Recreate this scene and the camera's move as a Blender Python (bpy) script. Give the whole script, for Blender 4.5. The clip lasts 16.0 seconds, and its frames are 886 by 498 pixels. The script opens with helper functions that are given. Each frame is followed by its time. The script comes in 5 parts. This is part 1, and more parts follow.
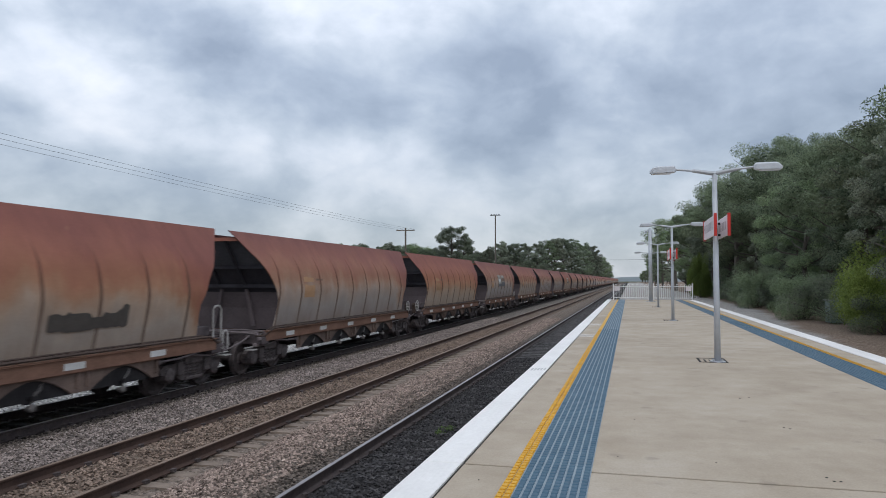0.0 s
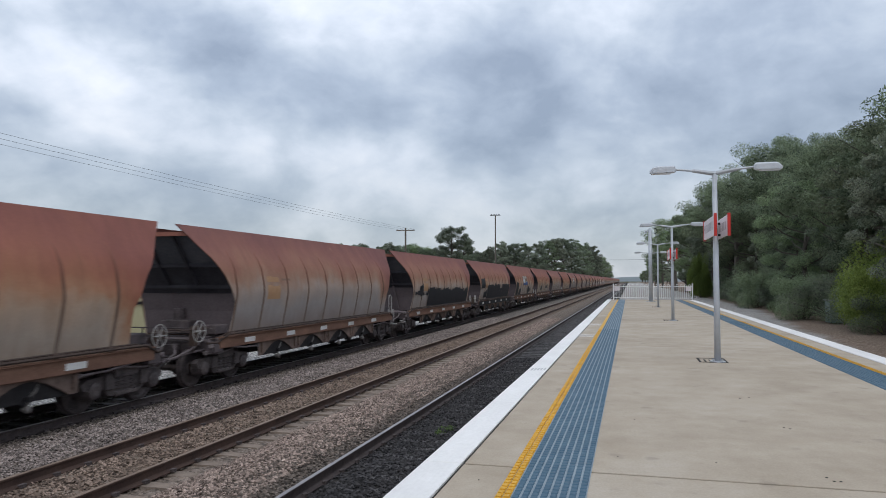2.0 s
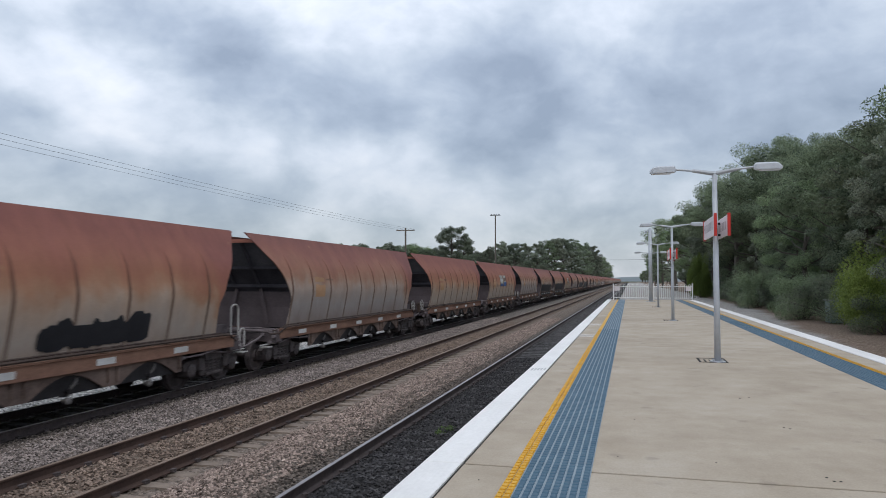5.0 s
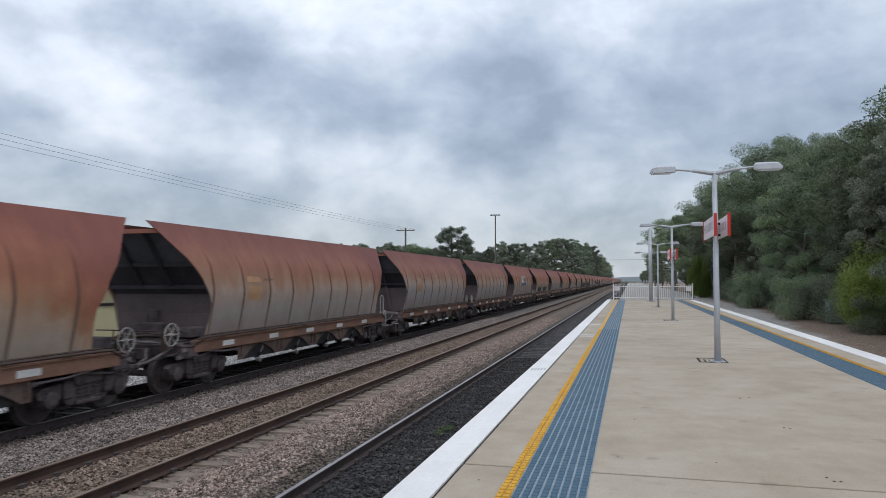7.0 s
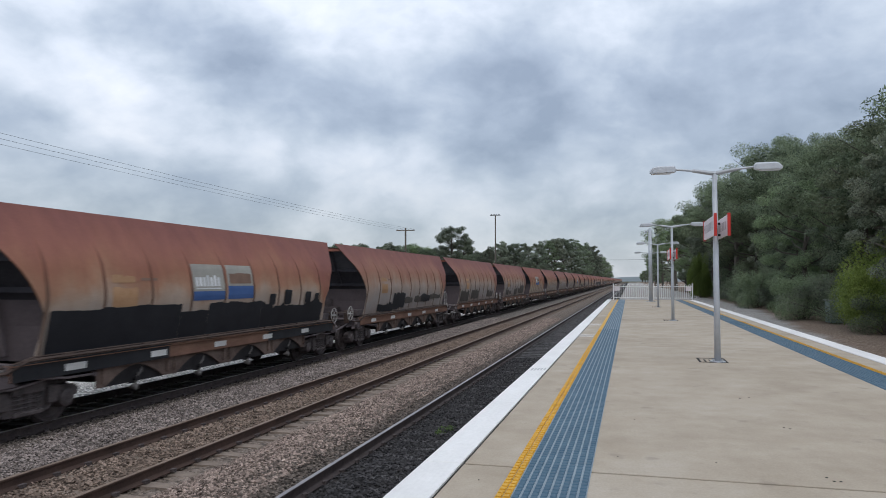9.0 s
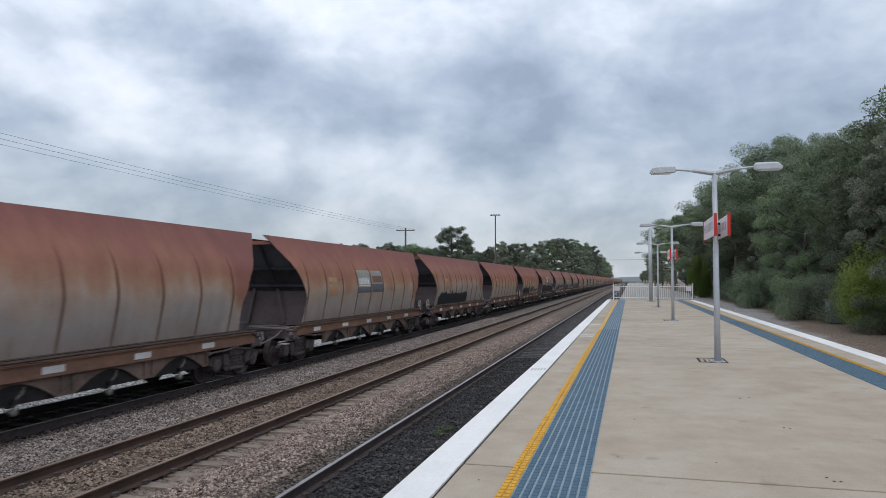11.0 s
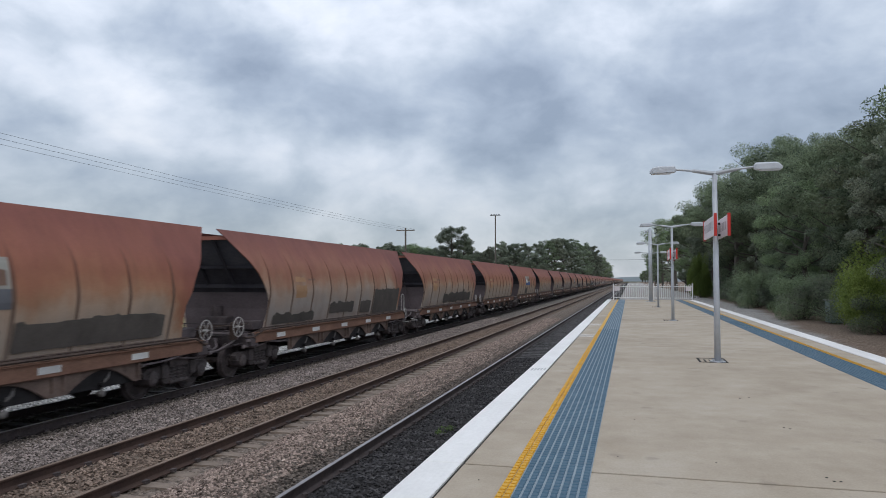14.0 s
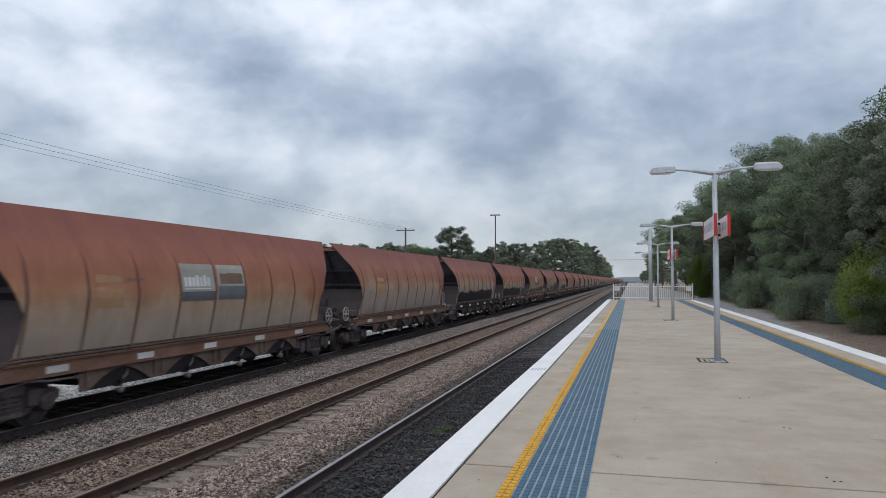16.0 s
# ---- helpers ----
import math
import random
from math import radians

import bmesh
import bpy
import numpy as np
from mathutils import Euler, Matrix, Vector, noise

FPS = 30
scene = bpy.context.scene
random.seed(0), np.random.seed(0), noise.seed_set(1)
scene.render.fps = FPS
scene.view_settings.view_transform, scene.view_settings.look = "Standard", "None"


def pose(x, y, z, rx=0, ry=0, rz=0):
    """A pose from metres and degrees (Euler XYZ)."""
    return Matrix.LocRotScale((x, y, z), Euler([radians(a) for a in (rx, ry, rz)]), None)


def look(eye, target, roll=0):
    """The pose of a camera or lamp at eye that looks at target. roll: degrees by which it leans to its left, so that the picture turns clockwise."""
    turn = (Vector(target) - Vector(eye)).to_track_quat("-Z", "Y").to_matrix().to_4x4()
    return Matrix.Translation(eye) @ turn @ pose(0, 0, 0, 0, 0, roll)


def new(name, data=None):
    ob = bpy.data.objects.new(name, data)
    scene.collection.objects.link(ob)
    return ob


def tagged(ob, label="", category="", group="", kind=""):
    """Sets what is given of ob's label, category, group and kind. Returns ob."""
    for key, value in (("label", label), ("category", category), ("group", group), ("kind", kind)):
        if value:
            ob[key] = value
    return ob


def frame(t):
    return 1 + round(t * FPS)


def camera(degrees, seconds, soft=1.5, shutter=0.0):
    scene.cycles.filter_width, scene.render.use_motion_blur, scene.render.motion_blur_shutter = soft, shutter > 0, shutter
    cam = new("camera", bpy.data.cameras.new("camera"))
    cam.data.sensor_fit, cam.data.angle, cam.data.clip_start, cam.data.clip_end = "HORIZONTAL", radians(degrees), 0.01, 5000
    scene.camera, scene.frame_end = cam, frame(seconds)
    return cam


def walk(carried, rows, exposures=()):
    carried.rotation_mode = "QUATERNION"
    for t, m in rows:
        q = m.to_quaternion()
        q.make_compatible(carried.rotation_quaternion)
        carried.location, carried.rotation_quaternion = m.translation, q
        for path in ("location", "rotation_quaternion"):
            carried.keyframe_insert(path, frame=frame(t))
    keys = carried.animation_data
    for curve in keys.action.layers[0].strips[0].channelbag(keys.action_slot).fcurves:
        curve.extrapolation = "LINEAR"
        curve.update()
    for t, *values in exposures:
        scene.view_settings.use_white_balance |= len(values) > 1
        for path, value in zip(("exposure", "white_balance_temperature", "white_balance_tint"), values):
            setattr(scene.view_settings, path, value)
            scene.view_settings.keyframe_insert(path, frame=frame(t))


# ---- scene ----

# ---- camera ----
EYE = (0.0, 0.0, 1.62)
YAW, PITCH = radians(14.746), radians(2.536)
cam = camera(64.15, 16.0, soft=0.9, shutter=0.08)
AIM = (EYE[0] - math.sin(YAW) * math.cos(PITCH), EYE[1] + math.cos(YAW) * math.cos(PITCH), EYE[2] + math.sin(PITCH))
walk(cam, [(0.0, look(EYE, AIM)), (16.0, look(EYE, AIM))], exposures=[(0.0, 0.06), (12.8, 0.05), (14.3, -0.03), (16.0, -0.03)])

# ---- world and sun ----
world = bpy.data.worlds.new("sky")
scene.world = world
world.use_nodes = True
wn, wl = world.node_tree.nodes, world.node_tree.links
sky = wn.new("ShaderNodeTexSky")
sky.sky_type, sky.sun_disc = "NISHITA", False
sky.sun_elevation, sky.sun_rotation = radians(55), radians(162)
wl.new(sky.outputs[0], wn["Background"].inputs[0])
wn["Background"].inputs[1].default_value = 0.12
sun = new("sun", bpy.data.lights.new("sun", "SUN"))
sun.data.energy, sun.data.angle, sun.data.color = 4.0, radians(40), (1.0, 0.95, 0.88)
sun.matrix_world = look((28, -86, 130), (0, 0, 0))


# ---- materials ----
def nodes_of(name, rough=0.8, metal=0.0, spec=0.3):
    m = bpy.data.materials.new(name)
    m.use_nodes = True
    n, l = m.node_tree.nodes, m.node_tree.links
    b = n["Principled BSDF"]
    b.inputs["Roughness"].default_value = rough
    b.inputs["Metallic"].default_value = metal
    b.inputs["Specular IOR Level"].default_value = spec
    return m, n, l, b


def noise_of(n, l, coord, scale, detail=4.0, rough=0.6, stretch=None):
    t = n.new("ShaderNodeTexNoise")
    t.inputs["Scale"].default_value, t.inputs["Detail"].default_value, t.inputs["Roughness"].default_value = scale, detail, rough
    if stretch:
        k = n.new("ShaderNodeMapping")
        k.inputs["Scale"].default_value = stretch
        l.new(coord, k.inputs["Vector"])
        coord = k.outputs[0]
    l.new(coord, t.inputs["Vector"])
    return t.outputs["Fac"]


def ramp_of(n, l, fac, stops, mode="LINEAR"):
    r = n.new("ShaderNodeValToRGB")
    r.color_ramp.interpolation = mode
    e = r.color_ramp.elements
    e[0].position, e[0].color = stops[0][0], (*stops[0][1], 1)
    e[1].position, e[1].color = stops[-1][0], (*stops[-1][1], 1)
    for p, c in stops[1:-1]:
        e.new(p).color = (*c, 1)
    l.new(fac, r.inputs[0])
    return r.outputs[0]


def blend(n, l, fac, a, b, mode="MIX"):
    x = n.new("ShaderNodeMix")
    x.data_type, x.blend_type = "RGBA", mode
    for sock, v in ((x.inputs[0], fac), (x.inputs[6], a), (x.inputs[7], b)):
        if isinstance(v, (int, float)):
            sock.default_value = v
        elif isinstance(v, tuple):
            sock.default_value = (*v, 1)
        else:
            l.new(v, sock)
    return x.outputs[2]


def math_of(n, l, op, a, b=0.0, c=None, clamp=False):
    x = n.new("ShaderNodeMath")
    x.operation, x.use_clamp = op, clamp
    for i, v in enumerate((a, b) if c is None else (a, b, c)):
        if isinstance(v, (int, float)):
            x.inputs[i].default_value = v
        else:
            l.new(v, x.inputs[i])
    return x.outputs[0]


def map_range(n, l, v, a, b, c=0.0, d=1.0, smooth=True):
    x = n.new("ShaderNodeMapRange")
    x.interpolation_type = "SMOOTHSTEP" if smooth else "LINEAR"
    l.new(v, x.inputs["Value"])
    for k, w in zip(("From Min", "From Max", "To Min", "To Max"), (a, b, c, d)):
        x.inputs[k].default_value = w
    return x.outputs[0]


def bump_of(n, l, b, height, strength, dist):
    x = n.new("ShaderNodeBump")
    x.inputs["Strength"].default_value, x.inputs["Distance"].default_value = strength, dist
    l.new(height, x.inputs["Height"])
    l.new(x.outputs[0], b.inputs["Normal"])


def plain(name, dark, light, rough=0.7, metal=0.0, scale=6.0, fine=60.0, bump=0.2, spec=0.3, stretch=None, per="object"):
    """A surface that varies between two colours at two scales, with fine relief."""
    m, n, l, b = nodes_of(name, rough, metal, spec)
    tc = n.new("ShaderNodeTexCoord").outputs["Object"]
    big = noise_of(n, l, tc, scale, 5, 0.65, stretch)
    small = noise_of(n, l, tc, fine, 3, 0.6, stretch)
    f = math_of(n, l, "MULTIPLY_ADD", small, 0.35, math_of(n, l, "MULTIPLY", big, 0.65))
    col = ramp_of(n, l, f, [(0.32, dark), (0.68, light)])
    oi = n.new("ShaderNodeObjectInfo").outputs["Random"]
    if per == "island":
        oi = n.new("ShaderNodeNewGeometry").outputs["Random Per Island"]
    v = map_range(n, l, oi, 0, 1, 0.86, 1.12, False)
    if per == "island":
        v = map_range(n, l, oi, 0, 1, 0.35, 1.6, False)
    col = blend(n, l, 1.0, col, n_rgb(n, l, v), "MULTIPLY")
    l.new(col, b.inputs["Base Color"])
    if bump:
        bump_of(n, l, b, f, bump, 0.02)
    return m


def n_rgb(n, l, v):
    c = n.new("ShaderNodeCombineColor")
    for i in range(3):
        l.new(v, c.inputs[i])
    return c.outputs[0]


def make_concrete():
    m, n, l, b = nodes_of("platform_concrete", 0.82, 0, 0.25)
    tc = n.new("ShaderNodeTexCoord").outputs["Object"]
    big = noise_of(n, l, tc, 0.28, 5, 0.6)
    drag = noise_of(n, l, tc, 1.5, 5, 0.65, (1.0, 0.8, 1))
    fine = noise_of(n, l, tc, 42, 4, 0.75)
    f = math_of(n, l, "MULTIPLY_ADD", drag, 0.45, math_of(n, l, "MULTIPLY", big, 0.55))
    col = ramp_of(n, l, f, [(0.34, (0.335, 0.273, 0.203)), (0.5, (0.425, 0.357, 0.277)), (0.66, (0.50, 0.438, 0.36))])
    grain = map_range(n, l, fine, 0.3, 0.7, 0.90, 1.08, False)
    col = blend(n, l, 1.0, col, n_rgb(n, l, grain), "MULTIPLY")
    tan = map_range(n, l, noise_of(n, l, tc, 0.55, 4, 0.6), 0.48, 0.66)
    col = blend(n, l, math_of(n, l, "MULTIPLY", tan, 0.35), col, (0.385, 0.312, 0.23))
    grime = map_range(n, l, noise_of(n, l, tc, 5.5, 5, 0.75), 0.55, 0.72)
    col = blend(n, l, math_of(n, l, "MULTIPLY", grime, 0.22), col, (0.24, 0.20, 0.165))
    spots = noise_of(n, l, tc, 2.3, 2, 0.5)
    sp = map_range(n, l, spots, 0.64, 0.74)
    col = blend(n, l, math_of(n, l, "MULTIPLY", sp, 0.35), col, (0.2, 0.17, 0.14))
    l.new(col, b.inputs["Base Color"])
    bump_of(n, l, b, math_of(n, l, "MULTIPLY_ADD", fine, 0.5, drag), 0.25, 0.006)
    return m


def make_rust_body():
    """Weathered hopper paint: rust red above, dusty grey below, streaks and stains between."""
    m, n, l, b = nodes_of("weathered_hopper_paint", 0.75, 0, 0.3)
    tc = n.new("ShaderNodeTexCoord").outputs["Object"]
    sep = n.new("ShaderNodeSeparateXYZ")
    l.new(tc, sep.inputs[0])
    rnd = n.new("ShaderNodeObjectInfo").outputs["Random"]
    off = n.new("ShaderNodeCombineXYZ")
    l.new(math_of(n, l, "MULTIPLY", rnd, 57.0), off.inputs[1])
    add = n.new("ShaderNodeVectorMath")
    l.new(tc, add.inputs[0])
    l.new(off.outputs[0], add.inputs[1])
    pos = add.outputs[0]
    streak = noise_of(n, l, pos, 1.0, 5, 0.65, (0, 1.5, 0.22))
    cloud = noise_of(n, l, pos, 0.75, 5, 0.6)
    fine = noise_of(n, l, pos, 28, 4, 0.7)
    h = math_of(n, l, "MULTIPLY_ADD", math_of(n, l, "SUBTRACT", streak, 0.5), 0.55, sep.outputs[2])
    h = math_of(n, l, "MULTIPLY_ADD", math_of(n, l, "SUBTRACT", cloud, 0.5), 1.3, h)
    h = math_of(n, l, "MULTIPLY_ADD", math_of(n, l, "SUBTRACT", rnd, 0.5), 0.4, h)
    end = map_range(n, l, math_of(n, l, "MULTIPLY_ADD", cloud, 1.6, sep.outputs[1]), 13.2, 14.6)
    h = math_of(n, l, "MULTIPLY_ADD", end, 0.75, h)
    fac = map_range(n, l, h, 1.2, 4.0, 0, 1, False)
    col = ramp_of(n, l, fac, [(0.0, (0.325, 0.256, 0.216)), (0.20, (0.385, 0.33, 0.292)), (0.38, (0.422, 0.315, 0.246)), (0.50, (0.372, 0.206, 0.132)), (0.60, (0.326, 0.148, 0.095)), (0.8, (0.27, 0.108, 0.079)), (1.0, (0.222, 0.086, 0.072))])
    hue = ramp_of(n, l, rnd, [(0.0, (0.90, 0.95, 1.04)), (0.5, (1.0, 1.0, 1.0)), (1.0, (1.10, 1.03, 0.93))])
    col = blend(n, l, 1.0, col, hue, "MULTIPLY")
    tint = map_range(n, l, noise_of(n, l, pos, 3.5, 5, 0.65, (0, 0.55, 0.3)), 0.3, 0.7, 0.88, 1.10, False)
    col = blend(n, l, 1.0, col, n_rgb(n, l, tint), "MULTIPLY")
    drip = map_range(n, l, noise_of(n, l, pos, 1.0, 3, 0.6, (0, 9, 0.5)), 0.60, 0.74)
    col = blend(n, l, math_of(n, l, "MULTIPLY", drip, 0.3), col, (0.20, 0.10, 0.065))
    scar = map_range(n, l, noise_of(n, l, pos, 1.6, 3, 0.5), 0.70, 0.76)
    col = blend(n, l, math_of(n, l, "MULTIPLY", scar, 0.3), col, (0.42, 0.26, 0.14))
    g = map_range(n, l, fine, 0.3, 0.7, 0.92, 1.08, False)
    col = blend(n, l, 1.0, col, n_rgb(n, l, g), "MULTIPLY")
    l.new(col, b.inputs["Base Color"])
    bump_of(n, l, b, math_of(n, l, "MULTIPLY_ADD", fine, 0.2, cloud), 0.18, 0.03)
    return m


def make_rib():
    """Pressed ribs: darker than the sheet below, rust red like the sheet above."""
    m, n, l, b = nodes_of("two_tone_rib", 0.8, 0, 0.25)
    tc = n.new("ShaderNodeTexCoord").outputs["Object"]
    sep = n.new("ShaderNodeSeparateXYZ")
    l.new(tc, sep.inputs[0])
    wob = noise_of(n, l, tc, 2.5, 4, 0.65)
    z = math_of(n, l, "MULTIPLY_ADD", math_of(n, l, "SUBTRACT", wob, 0.5), 1.0, sep.outputs[2])
    f = map_range(n, l, z, 1.2, 3.6, 0, 1, False)
    col = ramp_of(n, l, f, [(0.0, (0.215, 0.162, 0.132)), (0.35, (0.155, 0.103, 0.077)), (0.62, (0.165, 0.078, 0.053)), (0.95, (0.275, 0.110, 0.079))])
    l.new(col, b.inputs["Base Color"])
    bump_of(n, l, b, wob, 0.2, 0.02)
    return m


def make_ballast():
    m, n, l, b = nodes_of("ballast_bed", 0.95, 0, 0.15)
    tc = n.new("ShaderNodeTexCoord").outputs["Object"]
    sep = n.new("ShaderNodeSeparateXYZ")
    l.new(tc, sep.inputs[0])
    wob = noise_of(n, l, tc, 1.2, 4, 0.7)
    x = math_of(n, l, "MULTIPLY_ADD", math_of(n, l, "SUBTRACT", wob, 0.5), 0.6, sep.outputs[0])
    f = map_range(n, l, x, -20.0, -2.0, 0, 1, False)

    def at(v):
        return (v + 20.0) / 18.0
    # the dark band beneath the coal wagons carries their shade in its colour
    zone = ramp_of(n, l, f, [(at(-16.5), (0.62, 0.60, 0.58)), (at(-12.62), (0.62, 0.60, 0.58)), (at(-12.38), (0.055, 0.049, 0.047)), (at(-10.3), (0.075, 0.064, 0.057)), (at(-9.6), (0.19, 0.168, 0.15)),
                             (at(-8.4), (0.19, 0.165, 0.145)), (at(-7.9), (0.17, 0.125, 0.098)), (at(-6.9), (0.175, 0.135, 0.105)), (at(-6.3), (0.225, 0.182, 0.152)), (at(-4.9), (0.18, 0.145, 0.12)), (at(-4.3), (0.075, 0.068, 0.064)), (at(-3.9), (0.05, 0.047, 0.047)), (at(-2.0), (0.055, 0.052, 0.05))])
    vor = n.new("ShaderNodeTexVoronoi")
    vor.inputs["Scale"].default_value = 17
    l.new(tc, vor.inputs["Vector"])
    shade = n.new("ShaderNodeSeparateColor")
    l.new(vor.outputs["Color"], shade.inputs[0])
    v = map_range(n, l, shade.outputs[0], 0, 1, 0.45, 1.45, False)
    col = blend(n, l, 1.0, zone, n_rgb(n, l, v), "MULTIPLY")
    l.new(col, b.inputs["Base Color"])
    hgt = math_of(n, l, "MULTIPLY", vor.outputs["Distance"], -1.0)
    bump_of(n, l, b, hgt, 1.0, 0.05)
    return m


def make_ground():
    m, n, l, b = nodes_of("dry_ground", 0.95, 0, 0.1)
    tc = n.new("ShaderNodeTexCoord").outputs["Object"]
    f = noise_of(n, l, tc, 0.09, 6, 0.65)
    g = noise_of(n, l, tc, 2.0, 5, 0.7)
    h = math_of(n, l, "MULTIPLY_ADD", g, 0.5, math_of(n, l, "MULTIPLY", f, 0.5))
    l.new(ramp_of(n, l, h, [(0.34, (0.06, 0.07, 0.03)), (0.5, (0.11, 0.10, 0.055)), (0.66, (0.17, 0.14, 0.09))]), b.inputs["Base Color"])
    bump_of(n, l, b, g, 0.5, 0.1)
    return m


def make_verge():
    m, n, l, b = nodes_of("gravel_and_leaf_litter", 0.95, 0, 0.1)
    tc = n.new("ShaderNodeTexCoord").outputs["Object"]
    sep = n.new("ShaderNodeSeparateXYZ")
    l.new(tc, sep.inputs[0])
    wob = noise_of(n, l, tc, 0.5, 5, 0.7)
    x = math_of(n, l, "MULTIPLY_ADD", math_of(n, l, "SUBTRACT", wob, 0.5), 2.5, sep.outputs[0])
    x = math_of(n, l, "MULTIPLY_ADD", math_of(n, l, "MINIMUM", sep.outputs[1], 70.0), -0.07, x)
    zone = map_range(n, l, x, 5.6, 6.8)
    grav = noise_of(n, l, tc, 22, 4, 0.75)
    lit = noise_of(n, l, tc, 9, 6, 0.75)
    a = ramp_of(n, l, grav, [(0.33, (0.22, 0.205, 0.19)), (0.66, (0.52, 0.49, 0.46))])
    c = ramp_of(n, l, lit, [(0.35, (0.11, 0.08, 0.06)), (0.5, (0.235, 0.175, 0.135)), (0.68, (0.40, 0.32, 0.255))])
    l.new(blend(n, l, zone, a, c), b.inputs["Base Color"])
    bump_of(n, l, b, math_of(n, l, "ADD", grav, lit), 0.8, 0.06)
    return m


def make_leaf(name, dark, light):
    m, n, l, b = nodes_of(name, 0.6, 0, 0.25)
    r = n.new("ShaderNodeNewGeometry").outputs["Random Per Island"]
    o = n.new("ShaderNodeObjectInfo").outputs["Random"]
    tc = n.new("ShaderNodeTexCoord").outputs["Object"]
    big = noise_of(n, l, tc, 0.8, 3, 0.6)
    f = math_of(n, l, "MULTIPLY_ADD", r, 0.3, math_of(n, l, "MULTIPLY", big, 0.7))
    col = ramp_of(n, l, f, [(0.30, dark), (0.58, light)])
    v = map_range(n, l, o, 0, 1, 0.68, 1.32, False)
    col = blend(n, l, 1.0, col, n_rgb(n, l, v), "MULTIPLY")
    other = math_of(n, l, "FRACT", math_of(n, l, "MULTIPLY", o, 7.3))
    hue = ramp_of(n, l, other, [(0.0, (1.06, 0.985, 0.98)), (0.45, (1.0, 1.0, 1.0)), (1.0, (0.96, 1.03, 0.87))])
    col = blend(n, l, 1.0, col, hue, "MULTIPLY")
    l.new(col, b.inputs["Base Color"])
    tr = n.new("ShaderNodeBsdfTranslucent")
    l.new(col, tr.inputs[0])
    mx = n.new("ShaderNodeMixShader")
    mx.inputs[0].default_value = 0.45
    l.new(b.outputs[0], mx.inputs[1])
    l.new(tr.outputs[0], mx.inputs[2])
    l.new(mx.outputs[0], n["Material Output"].inputs[0])
    return m


def make_cloud():
    """The cloud deck: it glows with the daylight it scatters and lets part of the sun through."""
    m = bpy.data.materials.new("cloud_cover")
    m.use_nodes = True
    n, l = m.node_tree.nodes, m.node_tree.links
    n.remove(n["Principled BSDF"])
    tc = n.new("ShaderNodeTexCoord").outputs["Object"]
    tall = n.new("ShaderNodeVectorMath")
    tall.operation = "MULTIPLY"
    l.new(tc, tall.inputs[0])
    tall.inputs[1].default_value = (1, 1, CLOUD_TALL)
    way = n.new("ShaderNodeVectorMath")
    way.operation = "NORMALIZE"
    l.new(tall.outputs[0], way.inputs[0])
    warp = n.new("ShaderNodeTexNoise")
    warp.inputs["Scale"].default_value, warp.inputs["Detail"].default_value = 5.0, 3
    l.new(way.outputs[0], warp.inputs["Vector"])
    vm = n.new("ShaderNodeVectorMath")
    vm.operation = "MULTIPLY_ADD"
    l.new(warp.outputs["Color"], vm.inputs[0])
    vm.inputs[1].default_value = (0.07, 0.07, 0.07)
    l.new(way.outputs[0], vm.inputs[2])
    pos = vm.outputs[0]
    big = noise_of(n, l, pos, 7.5, 5, 0.5)
    wisp = noise_of(n, l, pos, 17, 6, 0.55)
    f = math_of(n, l, "MULTIPLY_ADD", wisp, 0.16, math_of(n, l, "MULTIPLY_ADD", big, 0.60, 0.14))
    for az, el, size, amount in CLOUDS:
        az, el = radians(az), radians(el)
        c = Vector((-math.sin(az) * math.cos(el), math.cos(az) * math.cos(el), math.sin(el) * CLOUD_TALL)).normalized() + Vector((0.035, 0.035, 0.035))
        d = n.new("ShaderNodeVectorMath")
        d.operation = "DISTANCE"
        l.new(pos, d.inputs[0])
        d.inputs[1].default_value = c
        f = math_of(n, l, "MULTIPLY_ADD", map_range(n, l, d.outputs["Value"], radians(size) * 1.5, 0.0), amount * 1.15, f)
    col = ramp_of(n, l, f, [(0.30, (0.28, 0.335, 0.43)), (0.42, (0.40, 0.465, 0.57)), (0.51, (0.53, 0.595, 0.69)), (0.60, (0.69, 0.745, 0.84)), (0.72, (0.87, 0.90, 0.965))])
    sep = n.new("ShaderNodeVectorMath")
    sep.operation = "LENGTH"
    l.new(tc, sep.inputs[0])
    lift = map_range(n, l, sep.outputs["Value"], 300, 3400, 1.5, 0.84)
    em = n.new("ShaderNodeEmission")
    l.new(col, em.inputs[0])
    l.new(lift, em.inputs[1])
    tr = n.new("ShaderNodeBsdfTransparent")
    mx = n.new("ShaderNodeMixShader")
    mx.inputs[0].default_value = 0.82
    l.new(tr.outputs[0], mx.inputs[1])
    l.new(em.outputs[0], mx.inputs[2])
    l.new(mx.outputs[0], n["Material Output"].inputs[0])
    return m


CLOUD_TALL = 1.6
# cloud masses: degrees to the left of the line, degrees up, size in degrees, lighter or darker
CLOUDS = [(27.5, 15.1, 6.5, -0.15), (10.8, 15.4, 11.7, -0.14), (35.9, 18.0, 6.2, -0.08), (-10.3, 15.6, 9.5, -0.12), (5.0, 8.8, 8.9, -0.09), (37.9, 5.7, 17.9, -0.05), (43.8, 16.6, 8.9, 0.05), (37.5, 13.3, 8.9, 0.08), (30.6, 12.8, 6.2, 0.07), (21.3, 7.1, 7.6, 0.11), (10.8, 6.0, 6.9, 0.12), (18.6, 18.6, 6.5, 0.13), (0.5, 17.5, 6.0, 0.06), (-3.2, 8.9, 5.5, 0.09), (-1.6, 2.9, 8.2, 0.08), (-10.5, 10.0, 7.5, -0.11)]
CONCRETE = make_concrete()
